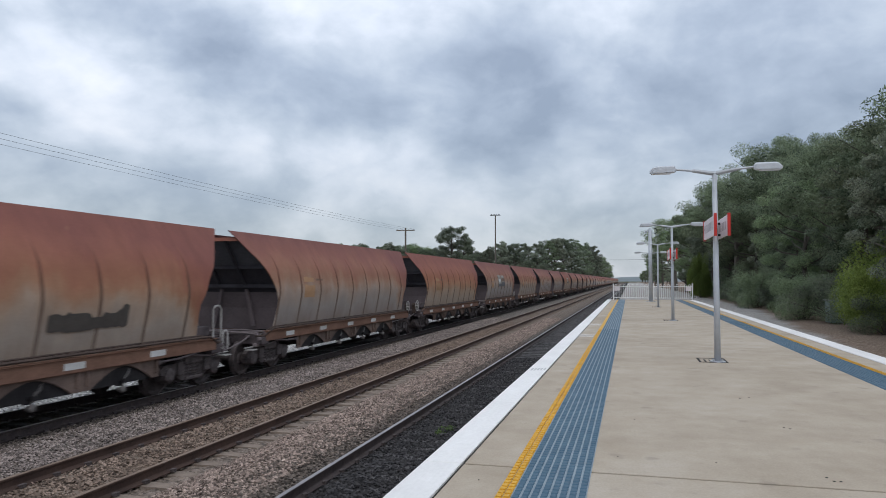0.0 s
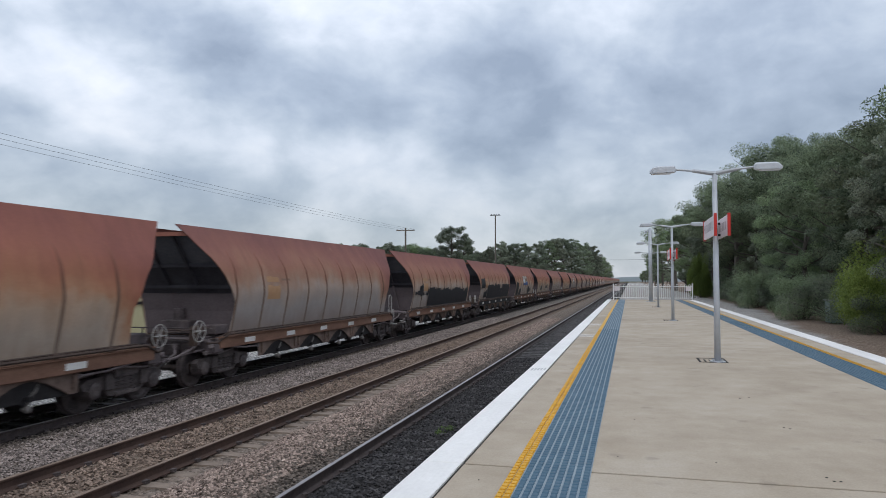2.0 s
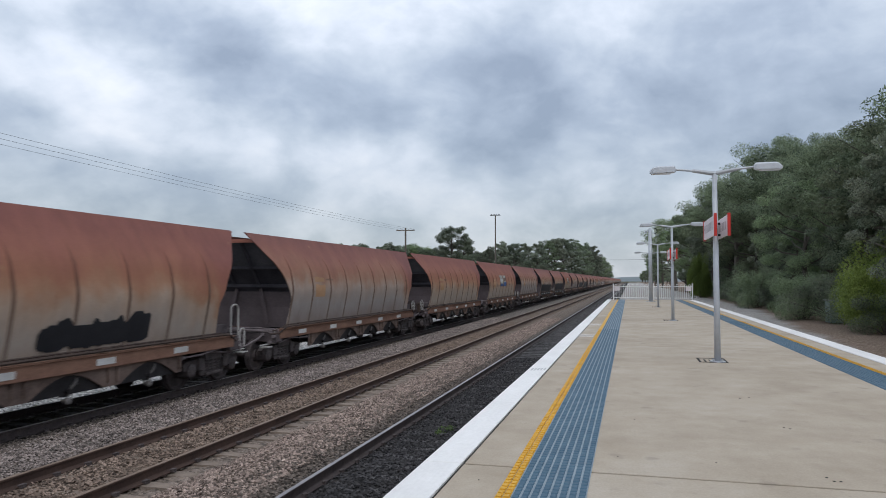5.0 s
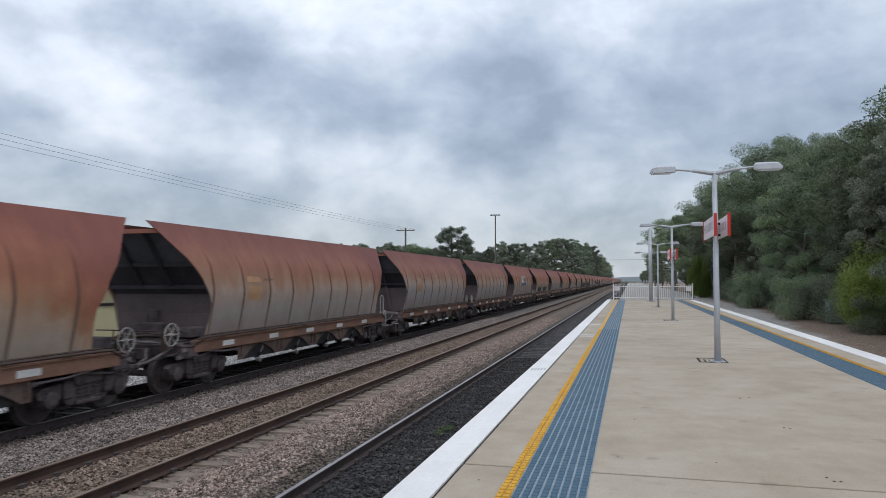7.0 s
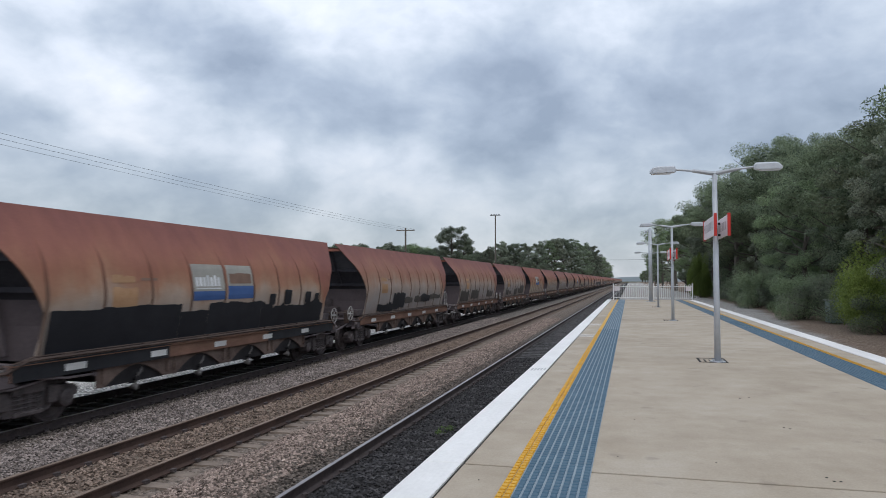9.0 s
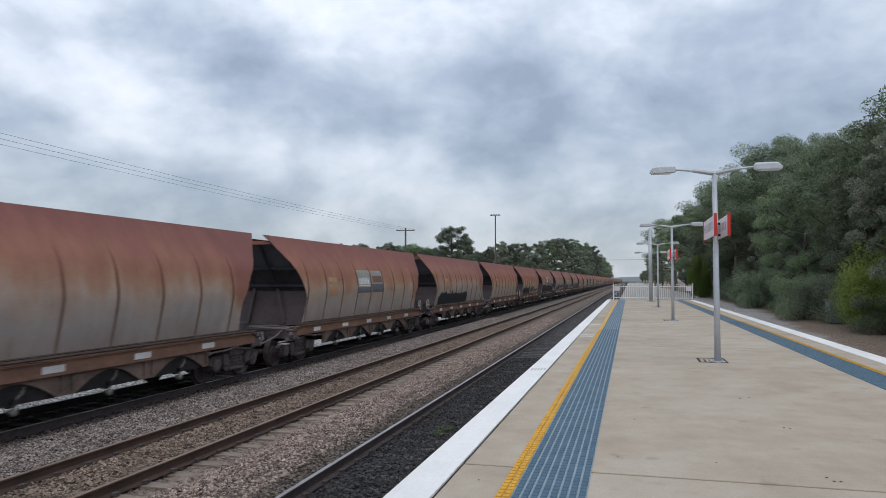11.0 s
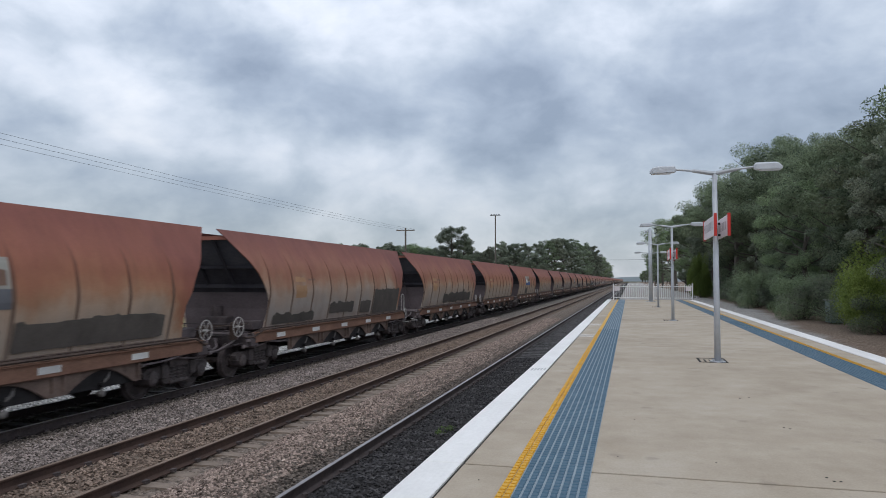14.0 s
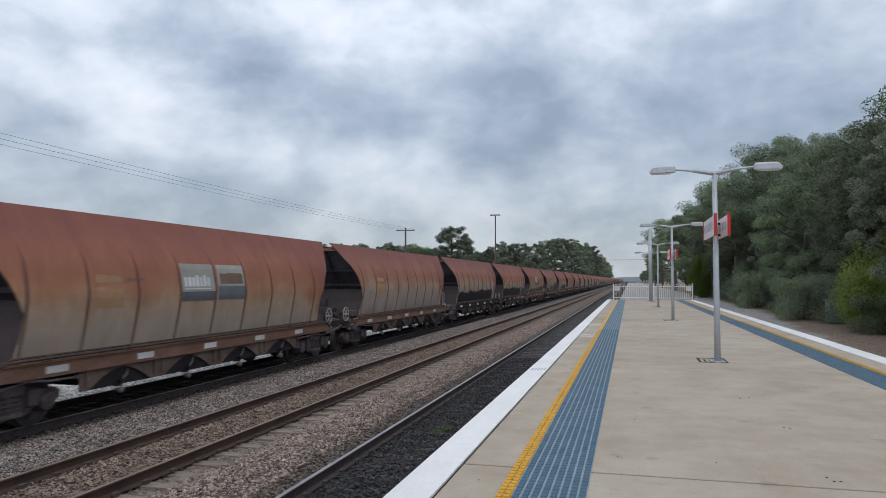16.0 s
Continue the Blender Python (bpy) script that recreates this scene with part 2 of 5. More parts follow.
WHITE = plain("white_edge_paint", (0.66, 0.64, 0.615), (0.82, 0.80, 0.775), 0.6, 0, 1.3, 26, 0.1, 0.3, (1.0, 0.45, 1.0))
YELLOW = plain("yellow_tactile", (0.50, 0.26, 0.02), (0.68, 0.38, 0.04), 0.6, 0, 4, 50, 0.15)
BLUE = plain("blue_tactile", (0.036, 0.082, 0.125), (0.068, 0.128, 0.175), 0.6, 0, 3, 40, 0.15)
BLUEBED = plain("worn_tactile_bed", (0.20, 0.255, 0.295), (0.31, 0.365, 0.40), 0.7, 0, 3, 50, 0.15)
BLUEFAR = plain("faded_tactile_bed", (0.12, 0.165, 0.20), (0.19, 0.235, 0.27), 0.7, 0, 1.5, 50, 0.15)
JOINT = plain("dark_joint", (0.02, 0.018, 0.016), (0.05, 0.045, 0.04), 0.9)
GALV = plain("galvanised_steel", (0.36, 0.38, 0.41), (0.50, 0.52, 0.55), 0.45, 0.3, 3, 60, 0.08)
LAMPGREY = plain("lamp_housing_grey", (0.42, 0.44, 0.47), (0.55, 0.57, 0.60), 0.5, 0, 3, 60, 0.05)
LENS = plain("frosted_lamp_cover", (0.55, 0.57, 0.60), (0.7, 0.72, 0.75), 0.25, 0, 8, 60, 0.0, 0.5)
RED = plain("red_sign_paint", (0.48, 0.03, 0.025), (0.62, 0.05, 0.04), 0.45, 0, 4, 60, 0.03)
SIGNWHITE = plain("white_sign_face", (0.68, 0.60, 0.61), (0.78, 0.72, 0.73), 0.5, 0, 2, 60, 0.03)
SIGNGREY = plain("grey_lettering", (0.42, 0.36, 0.37), (0.5, 0.44, 0.45), 0.6)
BLACK = plain("black_steel", (0.012, 0.012, 0.013), (0.03, 0.03, 0.032), 0.6)
FENCEWHITE = plain("white_powder_coat", (0.68, 0.68, 0.67), (0.80, 0.80, 0.79), 0.5, 0, 3, 60, 0.05)
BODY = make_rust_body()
# bluish near-black: the shade between wagons is put into the steel's colour
ENDSHADE = plain("shade_dark_end_steel", (0.022, 0.021, 0.028), (0.060, 0.056, 0.066), 0.85, 0, 1.2, 20, 0.3)
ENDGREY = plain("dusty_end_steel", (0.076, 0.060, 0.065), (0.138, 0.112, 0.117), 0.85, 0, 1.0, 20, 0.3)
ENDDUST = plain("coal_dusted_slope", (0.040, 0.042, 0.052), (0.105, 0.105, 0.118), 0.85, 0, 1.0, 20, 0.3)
SILL = plain("rusty_sill", (0.14, 0.075, 0.052), (0.30, 0.165, 0.115), 0.8, 0, 1.3, 25, 0.3, 0.25, (1, 0.7, 1.6))
SILLBLACK = plain("overpainted_sill", (0.012, 0.012, 0.014), (0.03, 0.03, 0.034), 0.7, 0, 2, 30, 0.2)
WEB = plain("dusty_brown_web", (0.075, 0.052, 0.045), (0.24, 0.17, 0.14), 0.85, 0, 1.8, 25, 0.3)
BOGIE = plain("grimy_cast_steel", (0.030, 0.025, 0.026), (0.138, 0.111, 0.107), 0.7, 0, 4, 30, 0.5, 0.35)
GATEBLACK = plain("coal_black_gate", (0.012, 0.011, 0.012), (0.038, 0.034, 0.036), 0.6, 0, 4, 30, 0.3)
DARKPIPE = plain("dark_rope_rail", (0.045, 0.032, 0.028), (0.11, 0.075, 0.06), 0.75, 0, 3, 30, 0.2)
PALEPIPE = plain("pale_handrail", (0.32, 0.30, 0.285), (0.48, 0.46, 0.44), 0.6, 0, 4, 40, 0.1)
RIBTONE = make_rib()
KNOBGREY = plain("dusty_grey_steel", (0.10, 0.09, 0.085), (0.26, 0.24, 0.23), 0.7)
RAILDARK = plain("grimy_rail_side", (0.034, 0.026, 0.026), (0.088, 0.067, 0.063), 0.75)
REFLECT = plain("white_reflector", (0.52, 0.50, 0.48), (0.76, 0.75, 0.73), 0.5, 0, 6, 40, 0.05)
PATCH = plain("black_overpaint", (0.010, 0.0105, 0.014), (0.024, 0.024, 0.029), 0.6, 0, 2, 30, 0.1, 0.35)
PATCHGREY = plain("grey_brown_overpaint", (0.07, 0.06, 0.054), (0.13, 0.112, 0.098), 0.75, 0, 2, 30, 0.1)
LOGOBLUE = plain("faded_blue_panel", (0.035, 0.085, 0.23), (0.07, 0.135, 0.31), 0.6, 0, 1.5, 30, 0.05)
LOGOWHITE = plain("dusty_white_panel", (0.27, 0.255, 0.225), (0.40, 0.385, 0.34), 0.6, 0, 1.5, 30, 0.05)
LETTER = plain("pale_lettering", (0.6, 0.6, 0.6), (0.75, 0.75, 0.75), 0.6)
LOGOBROWN = plain("rust_washed_stripe", (0.15, 0.09, 0.065), (0.24, 0.15, 0.11), 0.7, 0, 2, 30, 0.05)
LOGOWASH = plain("sun_bleached_panel", (0.105, 0.11, 0.125), (0.17, 0.17, 0.18), 0.7, 0, 2, 30, 0.05)
PLATE = plain("orange_tan_stencil_plate", (0.38, 0.20, 0.095), (0.50, 0.31, 0.18), 0.7, 0, 4, 30, 0.1)
RAILSIDE = plain("rusty_rail", (0.048, 0.030, 0.025), (0.115, 0.07, 0.054), 0.75, 0.1, 2, 30, 0.2)
RAILTOPRUST = plain("dull_rail_head", (0.22, 0.155, 0.12), (0.36, 0.27, 0.21), 0.5, 0.3, 1, 30, 0.1)
RAILTOP = plain("polished_rail_head", (0.24, 0.225, 0.23), (0.42, 0.40, 0.405), 0.42, 0.7, 1, 30, 0.03)
SLEEPER = plain("weathered_concrete_sleeper", (0.15, 0.115, 0.09), (0.27, 0.215, 0.175), 0.9, 0, 3, 30, 0.3)
SLEEPERDARK = plain("sooty_sleeper", (0.055, 0.052, 0.054), (0.135, 0.126, 0.124), 0.9, 0, 3, 30, 0.3)
BALLAST = make_ballast()
STONEMID = plain("dirty_ballast_stone", (0.08, 0.066, 0.056), (0.19, 0.155, 0.132), 0.9, 0, 3, 30, 0.2, 0.2, None, "island")
STONE = plain("ballast_stone", (0.15, 0.112, 0.094), (0.40, 0.312, 0.265), 0.9, 0, 3, 30, 0.2, 0.2, None, "island")
STONEGREY = plain("grey_ballast_stone", (0.125, 0.102, 0.092), (0.355, 0.298, 0.272), 0.9, 0, 3, 30, 0.2, 0.2, None, "island")
STONEBROWN = plain("rusty_ballast_stone", (0.125, 0.090, 0.070), (0.285, 0.215, 0.172), 0.9, 0, 3, 30, 0.2, 0.2, None, "island")
STONEDARK = plain("sooty_ballast_stone", (0.026, 0.025, 0.027), (0.074, 0.07, 0.071), 0.9, 0, 3, 30, 0.2, 0.2, None, "island")
GROUND = make_ground()
VERGE = make_verge()
LEAF = make_leaf("eucalypt_leaves", (0.066, 0.088, 0.060), (0.27, 0.33, 0.205))
LEAFGREY = make_leaf("grey_green_leaves", (0.074, 0.093, 0.073), (0.27, 0.31, 0.23))
LEAFBRIGHT = make_leaf("young_wattle_leaves", (0.105, 0.155, 0.04), (0.235, 0.315, 0.085))
BARK = plain("grey_bark", (0.05, 0.042, 0.035), (0.16, 0.14, 0.12), 0.9, 0, 2, 20, 0.4)
CREAM = plain("cream_cladding", (0.55, 0.52, 0.30), (0.66, 0.63, 0.40), 0.7, 0, 1, 30, 0.05)
ROOF = plain("brown_red_roof", (0.085, 0.055, 0.05), (0.14, 0.09, 0.08), 0.7, 0, 2, 30, 0.1)
TIMBER = plain("weathered_timber_pole", (0.10, 0.085, 0.07), (0.20, 0.175, 0.15), 0.9, 0, 2, 30, 0.2)
# distance haze is mixed into this pale blue-grey, not rendered
HAZE = plain("far_hills_painted_haze", (0.22, 0.26, 0.265), (0.30, 0.335, 0.345), 1.0, 0, 0.01, 0.05, 0.0)
CABINET = plain("pale_blue_grey_cabinet", (0.16, 0.21, 0.215), (0.28, 0.33, 0.33), 0.6, 0, 3, 30, 0.1)
DECK = plain("dusty_deck_steel", (0.040, 0.032, 0.034), (0.145, 0.117, 0.119), 0.8, 0, 2.5, 25, 0.3)
HOSE = plain("dusty_brake_pipe", (0.10, 0.08, 0.084), (0.25, 0.21, 0.212), 0.65, 0, 4, 30, 0.15)
WEED = make_leaf("weed_leaves", (0.05, 0.08, 0.03), (0.12, 0.17, 0.06))
PALE = plain("pale_patched_concrete", (0.44, 0.40, 0.35), (0.54, 0.50, 0.45), 0.8, 0, 3, 40, 0.1)
SCUFF = plain("grey_stencil_paint", (0.46, 0.455, 0.45), (0.58, 0.57, 0.56), 0.7, 0, 9, 60, 0.05)
CLOUD = make_cloud()


# ---- mesh helpers ----
class Shape:
    """Points and faces gathered for one mesh."""

    def __init__(self):
        self.v, self.f, self.mi, self.k = [], [], [], 0

    def add(self, pts, faces):
        o = len(self.v)
        self.v += [tuple(p) for p in pts]
        self.f += [tuple(o + i for i in q) for q in faces]
        self.mi += [self.k] * len(faces)
        return self

    def box(self, x0, x1, y0, y1, z0, z1, m=None, bevel=0.0):
        c = bevel
        if c:
            pts = []
            for z, d in ((z0, c), (z0 + c, 0), (z1 - c, 0), (z1, c)):
                pts += [(x0 + d + c * (d == 0) * 0, y0 + d, z), (x1 - d, y0 + d, z), (x1 - d, y1 - d, z), (x0 + d, y1 - d, z)]
            faces = [(3, 2, 1, 0), (12, 13, 14, 15)]
            for r in range(3):
                for i in range(4):
                    a, b2 = r * 4 + i, r * 4 + (i + 1) % 4
                    faces.append((a, b2, b2 + 4, a + 4))
        else:
            pts = [(x, y, z) for z in (z0, z1) for x, y in ((x0, y0), (x1, y0), (x1, y1), (x0, y1))]
            faces = [(3, 2, 1, 0), (4, 5, 6, 7), (0, 1, 5, 4), (1, 2, 6, 5), (2, 3, 7, 6), (3, 0, 4, 7)]
        if m is not None:
            pts = [m @ Vector(p) for p in pts]
        return self.add(pts, faces)

    def tube(self, path, radii, sides=8, caps=True):
        path = [Vector(p) for p in path]
        if isinstance(radii, (int, float)):
            radii = [radii] * len(path)
        pts = []
        for i, p in enumerate(path):
            d = (path[min(i + 1, len(path) - 1)] - path[max(i - 1, 0)]).normalized()
            a = d.cross(Vector((0, 0, 1)) if abs(d.z) < 0.9 else Vector((1, 0, 0))).normalized()
            b2 = d.cross(a)
            for s in range(sides):
                t = 2 * math.pi * s / sides
                pts.append(p + (a * math.cos(t) + b2 * math.sin(t)) * radii[i])
        faces = []
        for i in range(len(path) - 1):
            for s in range(sides):
                a, b2 = i * sides + s, i * sides + (s + 1) % sides
                faces.append((a, a + sides, b2 + sides, b2))
        if caps:
            faces.append(tuple(range(sides)))
            faces.append(tuple(reversed(range((len(path) - 1) * sides, len(path) * sides))))
        return self.add(pts, faces)

    def prism(self, outline, axis, a, b):
        """An outline (2D) drawn out along an axis from a to b."""
        def at(p, t):
            q = list(p)
            q.insert(axis, t)
            return q
        k = len(outline)
        pts = [at(p, a) for p in outline] + [at(p, b) for p in outline]
        faces = [tuple(reversed(range(k))), tuple(range(k, 2 * k))]
        faces += [(i, (i + 1) % k, k + (i + 1) % k, k + i) for i in range(k)]
        return self.add(pts, faces)

    def mesh(self, name, *mats, smooth=False):
        me = bpy.data.meshes.new(name)
        me.from_pydata(self.v, [], self.f)
        for m in mats:
            me.materials.append(m)
        if len(mats) > 1:
            me.polygons.foreach_set("material_index", self.mi)
        if smooth:
            me.polygons.foreach_set("use_smooth", [True] * len(self.f))
        me.update()
        b = bmesh.new()
        b.from_mesh(me)
        bmesh.ops.recalc_face_normals(b, faces=b.faces)
        b.to_mesh(me)
        b.free()
        return me


def raw_mesh(name, verts, faces, mat):
    """A large mesh straight from arrays."""
    me = bpy.data.meshes.new(name)
    me.from_pydata(verts.tolist() if hasattr(verts, "tolist") else verts, [], faces.tolist() if hasattr(faces, "tolist") else faces)
    me.materials.append(mat)
    me.update()
    return me


def part(name, me, parent, label="", loc=None):
    ob = new(name, me)
    ob.parent = parent
    if loc:
        ob.location = loc
    if label:
        ob["label"] = label
    return ob


def thing(name, x, y, z, label, category, group="", kind="", rz=0.0):
    ob = new(name)
    ob.empty_display_size = 0.2
    ob.matrix_basis = pose(x, y, z, 0, 0, rz)
    return tagged(ob, label, category, group, kind)


# ---- the large structure ----
RAIL = -1.046          # level of the rail heads; the platform's top is 0
FAR = 900.0            # how far the tracks run


def cloud_deck():
    pts, faces, rings, spokes = [(0, 0, 520)], [], 26, 64
    for i in range(1, rings + 1):
        r = 4700 * i / rings
        for s in range(spokes):
            a = 2 * math.pi * s / spokes
            pts.append((r * math.cos(a), r * math.sin(a), 520 * (1 - (i / rings) ** 2) - 25 * i / rings))
    for s in range(spokes):
        faces.append((0, 1 + (s + 1) % spokes, 1 + s))
    for i in range(rings - 1):
        for s in range(spokes):
            a, b = 1 + i * spokes + s, 1 + i * spokes + (s + 1) % spokes
            faces.append((a, b, b + spokes, a + spokes))
    sh = Shape()
    sh.add(pts, faces)
    ob = new("cloud_deck", sh.mesh("cloud_deck", CLOUD, smooth=True))
    return tagged(ob, "overcast sky of soft grey and white clouds", "sky", kind="structure")


def ground_sheet():
    sh = Shape()
    sh.add([(-4600, -4600, -1.6), (4600, -4600, -1.6), (4600, 4600, -1.6), (-4600, 4600, -1.6)], [(0, 1, 2, 3)])
    return tagged(new("ground", sh.mesh("ground", GROUND)), "dry grass and bare earth around the railway", "ground", kind="structure")


# height of the ballast across the tracks: (x, z)
BED = [(-17.2, -1.55), (-16.6, -1.10), (-13.4, -1.12), (-12.9, -1.26), (-12.3, -1.26), (-11.45, -1.30), (-10.6, -1.25), (-9.9, -1.17), (-9.2, -1.16), (-8.6, -1.20), (-8.1, -1.24), (-7.4, -1.234), (-6.75, -1.24), (-6.55, -1.262),
       (-6.2, -1.245), (-5.85, -1.18), (-5.5, -1.13), (-4.9, -1.15), (-4.4, -1.215), (-4.1, -1.252), (-3.45, -1.256), (-2.8, -1.256), (-2.2, -1.29), (-1.5, -1.30)]


def bed_z(x):
    return float(np.interp(x, [p[0] for p in BED], [p[1] for p in BED]))


def ballast_bed():
    xs = sorted({p[0] for p in BED} | {round(-17 + 0.12 * i, 3) for i in range(128)})
    ys = [-30 + 0.25 * i for i in range(40)] + [-20 + 0.14 * i for i in range(500)] + [50, 60, 80, 120, 200, 400, FAR]
    rng = np.random.RandomState(4)
    pts, faces = [], []
    for y in ys:
        for x in xs:
            pts.append((x, y, bed_z(x) + (rng.rand() - 0.5) * 0.03))
    k = len(xs)
    for j in range(len(ys) - 1):
        for i in range(k - 1):
            a = j * k + i
            faces.append((a, a + 1, a + 1 + k, a + k))
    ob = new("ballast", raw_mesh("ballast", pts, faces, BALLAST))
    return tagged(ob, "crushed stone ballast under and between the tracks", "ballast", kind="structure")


def stones(name, mat, spans, count, y0, y1, seed, label):
    """Loose stones that lie on the ballast bed, joined into one mesh."""
    rng = np.random.RandomState(seed)
    base = np.array([(0, 0, 1), (0.9, 0, 0.1), (0.28, 0.85, 0.2), (-0.73, 0.53, -0.1), (-0.73, -0.53, 0.15), (0.28, -0.85, -0.1), (0, 0, -0.9)], float)
    tri = np.array([(0, 1, 2), (0, 2, 3), (0, 3, 4), (0, 4, 5), (0, 5, 1), (6, 2, 1), (6, 3, 2), (6, 4, 3), (6, 5, 4), (6, 1, 5)])
    width = sum(b - a for a, b in spans)
    u = rng.rand(count) * width
    x = np.zeros(count)
    for a, b in spans:
        inside = (u >= 0) & (u < b - a)
        x[inside] = a + u[inside]
        u = np.where(inside, -1, u - (b - a) * (u >= 0))
    y = y0 + (y1 - y0) * rng.rand(count) ** 1.35
    z = np.interp(x, [p[0] for p in BED], [p[1] for p in BED]) + 0.004 + 0.022 * rng.rand(count)
    size = 0.014 + 0.019 * rng.rand(count)
    ang = rng.rand(count) * 6.283
    c, s = np.cos(ang), np.sin(ang)
    tilt = rng.rand(count) * 2 - 1
    p = base[None] * (1 + 0.55 * (rng.rand(count, 7, 1) - 0.5)) * size[:, None, None]
    p[:, :, 2] *= 0.75
    p[:, :, 0] *= 1.25
    px, py, pz = p[:, :, 0], p[:, :, 1], p[:, :, 2] + tilt[:, None] * p[:, :, 0] * 0.5
    v = np.stack([x[:, None] + px * c[:, None] - py * s[:, None], y[:, None] + px * s[:, None] + py * c[:, None], z[:, None] + pz], -1)
    f = tri[None] + 7 * np.arange(count)[:, None, None]
    ob = new(name, raw_mesh(name, v.reshape(-1, 3), f.reshape(-1, 3), mat))
    return tagged(ob, label, "ballast", kind="stuff")


RAIL_OUT = [(-0.07, 0.0), (0.07, 0.0), (0.07, 0.012), (0.02, 0.03), (0.0085, 0.045), (0.0085, 0.125), (0.032, 0.14), (0.035, 0.165), (0.026, 0.172), (-0.026, 0.172), (-0.035, 0.165), (-0.032, 0.14), (-0.0085, 0.125), (-0.0085, 0.045), (-0.02, 0.03), (-0.07, 0.012)]


def rail_mesh(top, side):
    sh = Shape()
    sh.prism([(p[0], p[1] - 0.172) for p in RAIL_OUT], 1, -40.0, FAR)
    sh.k = 1
    sh.prism([(-0.031, -0.006), (0.031, -0.006), (0.029, 0.0015), (0.022, 0.003), (-0.022, 0.003), (-0.029, 0.0015)], 1, -40.0, FAR)
    return sh.mesh("rail", side, top)


def track(cx, top, sleeper_mat, label, sink):
    t = thing("railway_track", cx, 0, RAIL, label, "track", "parallel railway tracks", "structure")
    me = rail_mesh(top, RAILSIDE if top is RAILTOPRUST else RAILDARK)
    for x in (-0.7525, 0.7525):
        part("rail", me, t, "", (x, 0, 0))
    sh = Shape()
    sh.prism([(-1.25, 0), (1.25, 0), (1.25, 0.16), (1.21, 0.18), (-1.21, 0.18), (-1.25, 0.16)], 1, -0.11, 0.11)
    sl = sh.mesh("sleeper", sleeper_mat)
    cl = Shape()
    for x in (-0.7525, 0.7525):
        for s in (-1, 1):
            cl.box(x + s * 0.075 - 0.03, x + s * 0.075 + 0.03, -0.045, 0.045, -0.172, -0.125)
            cl.tube([(x + s * 0.05, -0.05, -0.14), (x + s * 0.11, -0.03, -0.125), (x + s * 0.11, 0.03, -0.125), (x + s * 0.05, 0.05, -0.14)], 0.011, 5)
    clip = cl.mesh("rail_clip", BOGIE)
    rng = random.Random(int(-cx * 10))
    for i in range(64):
        y = -6 + 0.61 * i
        part("sleeper", sl, t, "", (rng.uniform(-0.02, 0.02), y, -0.172 - 0.185 - sink - rng.uniform(0, 0.012)))
        if i < 52:
            part("rail_clips", clip, t, "", (0, y, 0))
    rest = Shape()
    for i in range(64, 500):
        rest.box(-1.25, 1.25, -6 + 0.61 * i - 0.11, -6 + 0.61 * i + 0.11, -0.4, -0.177 - sink)
    ob = part("far_sleepers", rest.mesh("far_sleepers", sleeper_mat), t)
    ob["kind"] = "stuff"
    return t


P0, P1, PEND = -1.86, 5.17, 61.6     # platform edges and far end


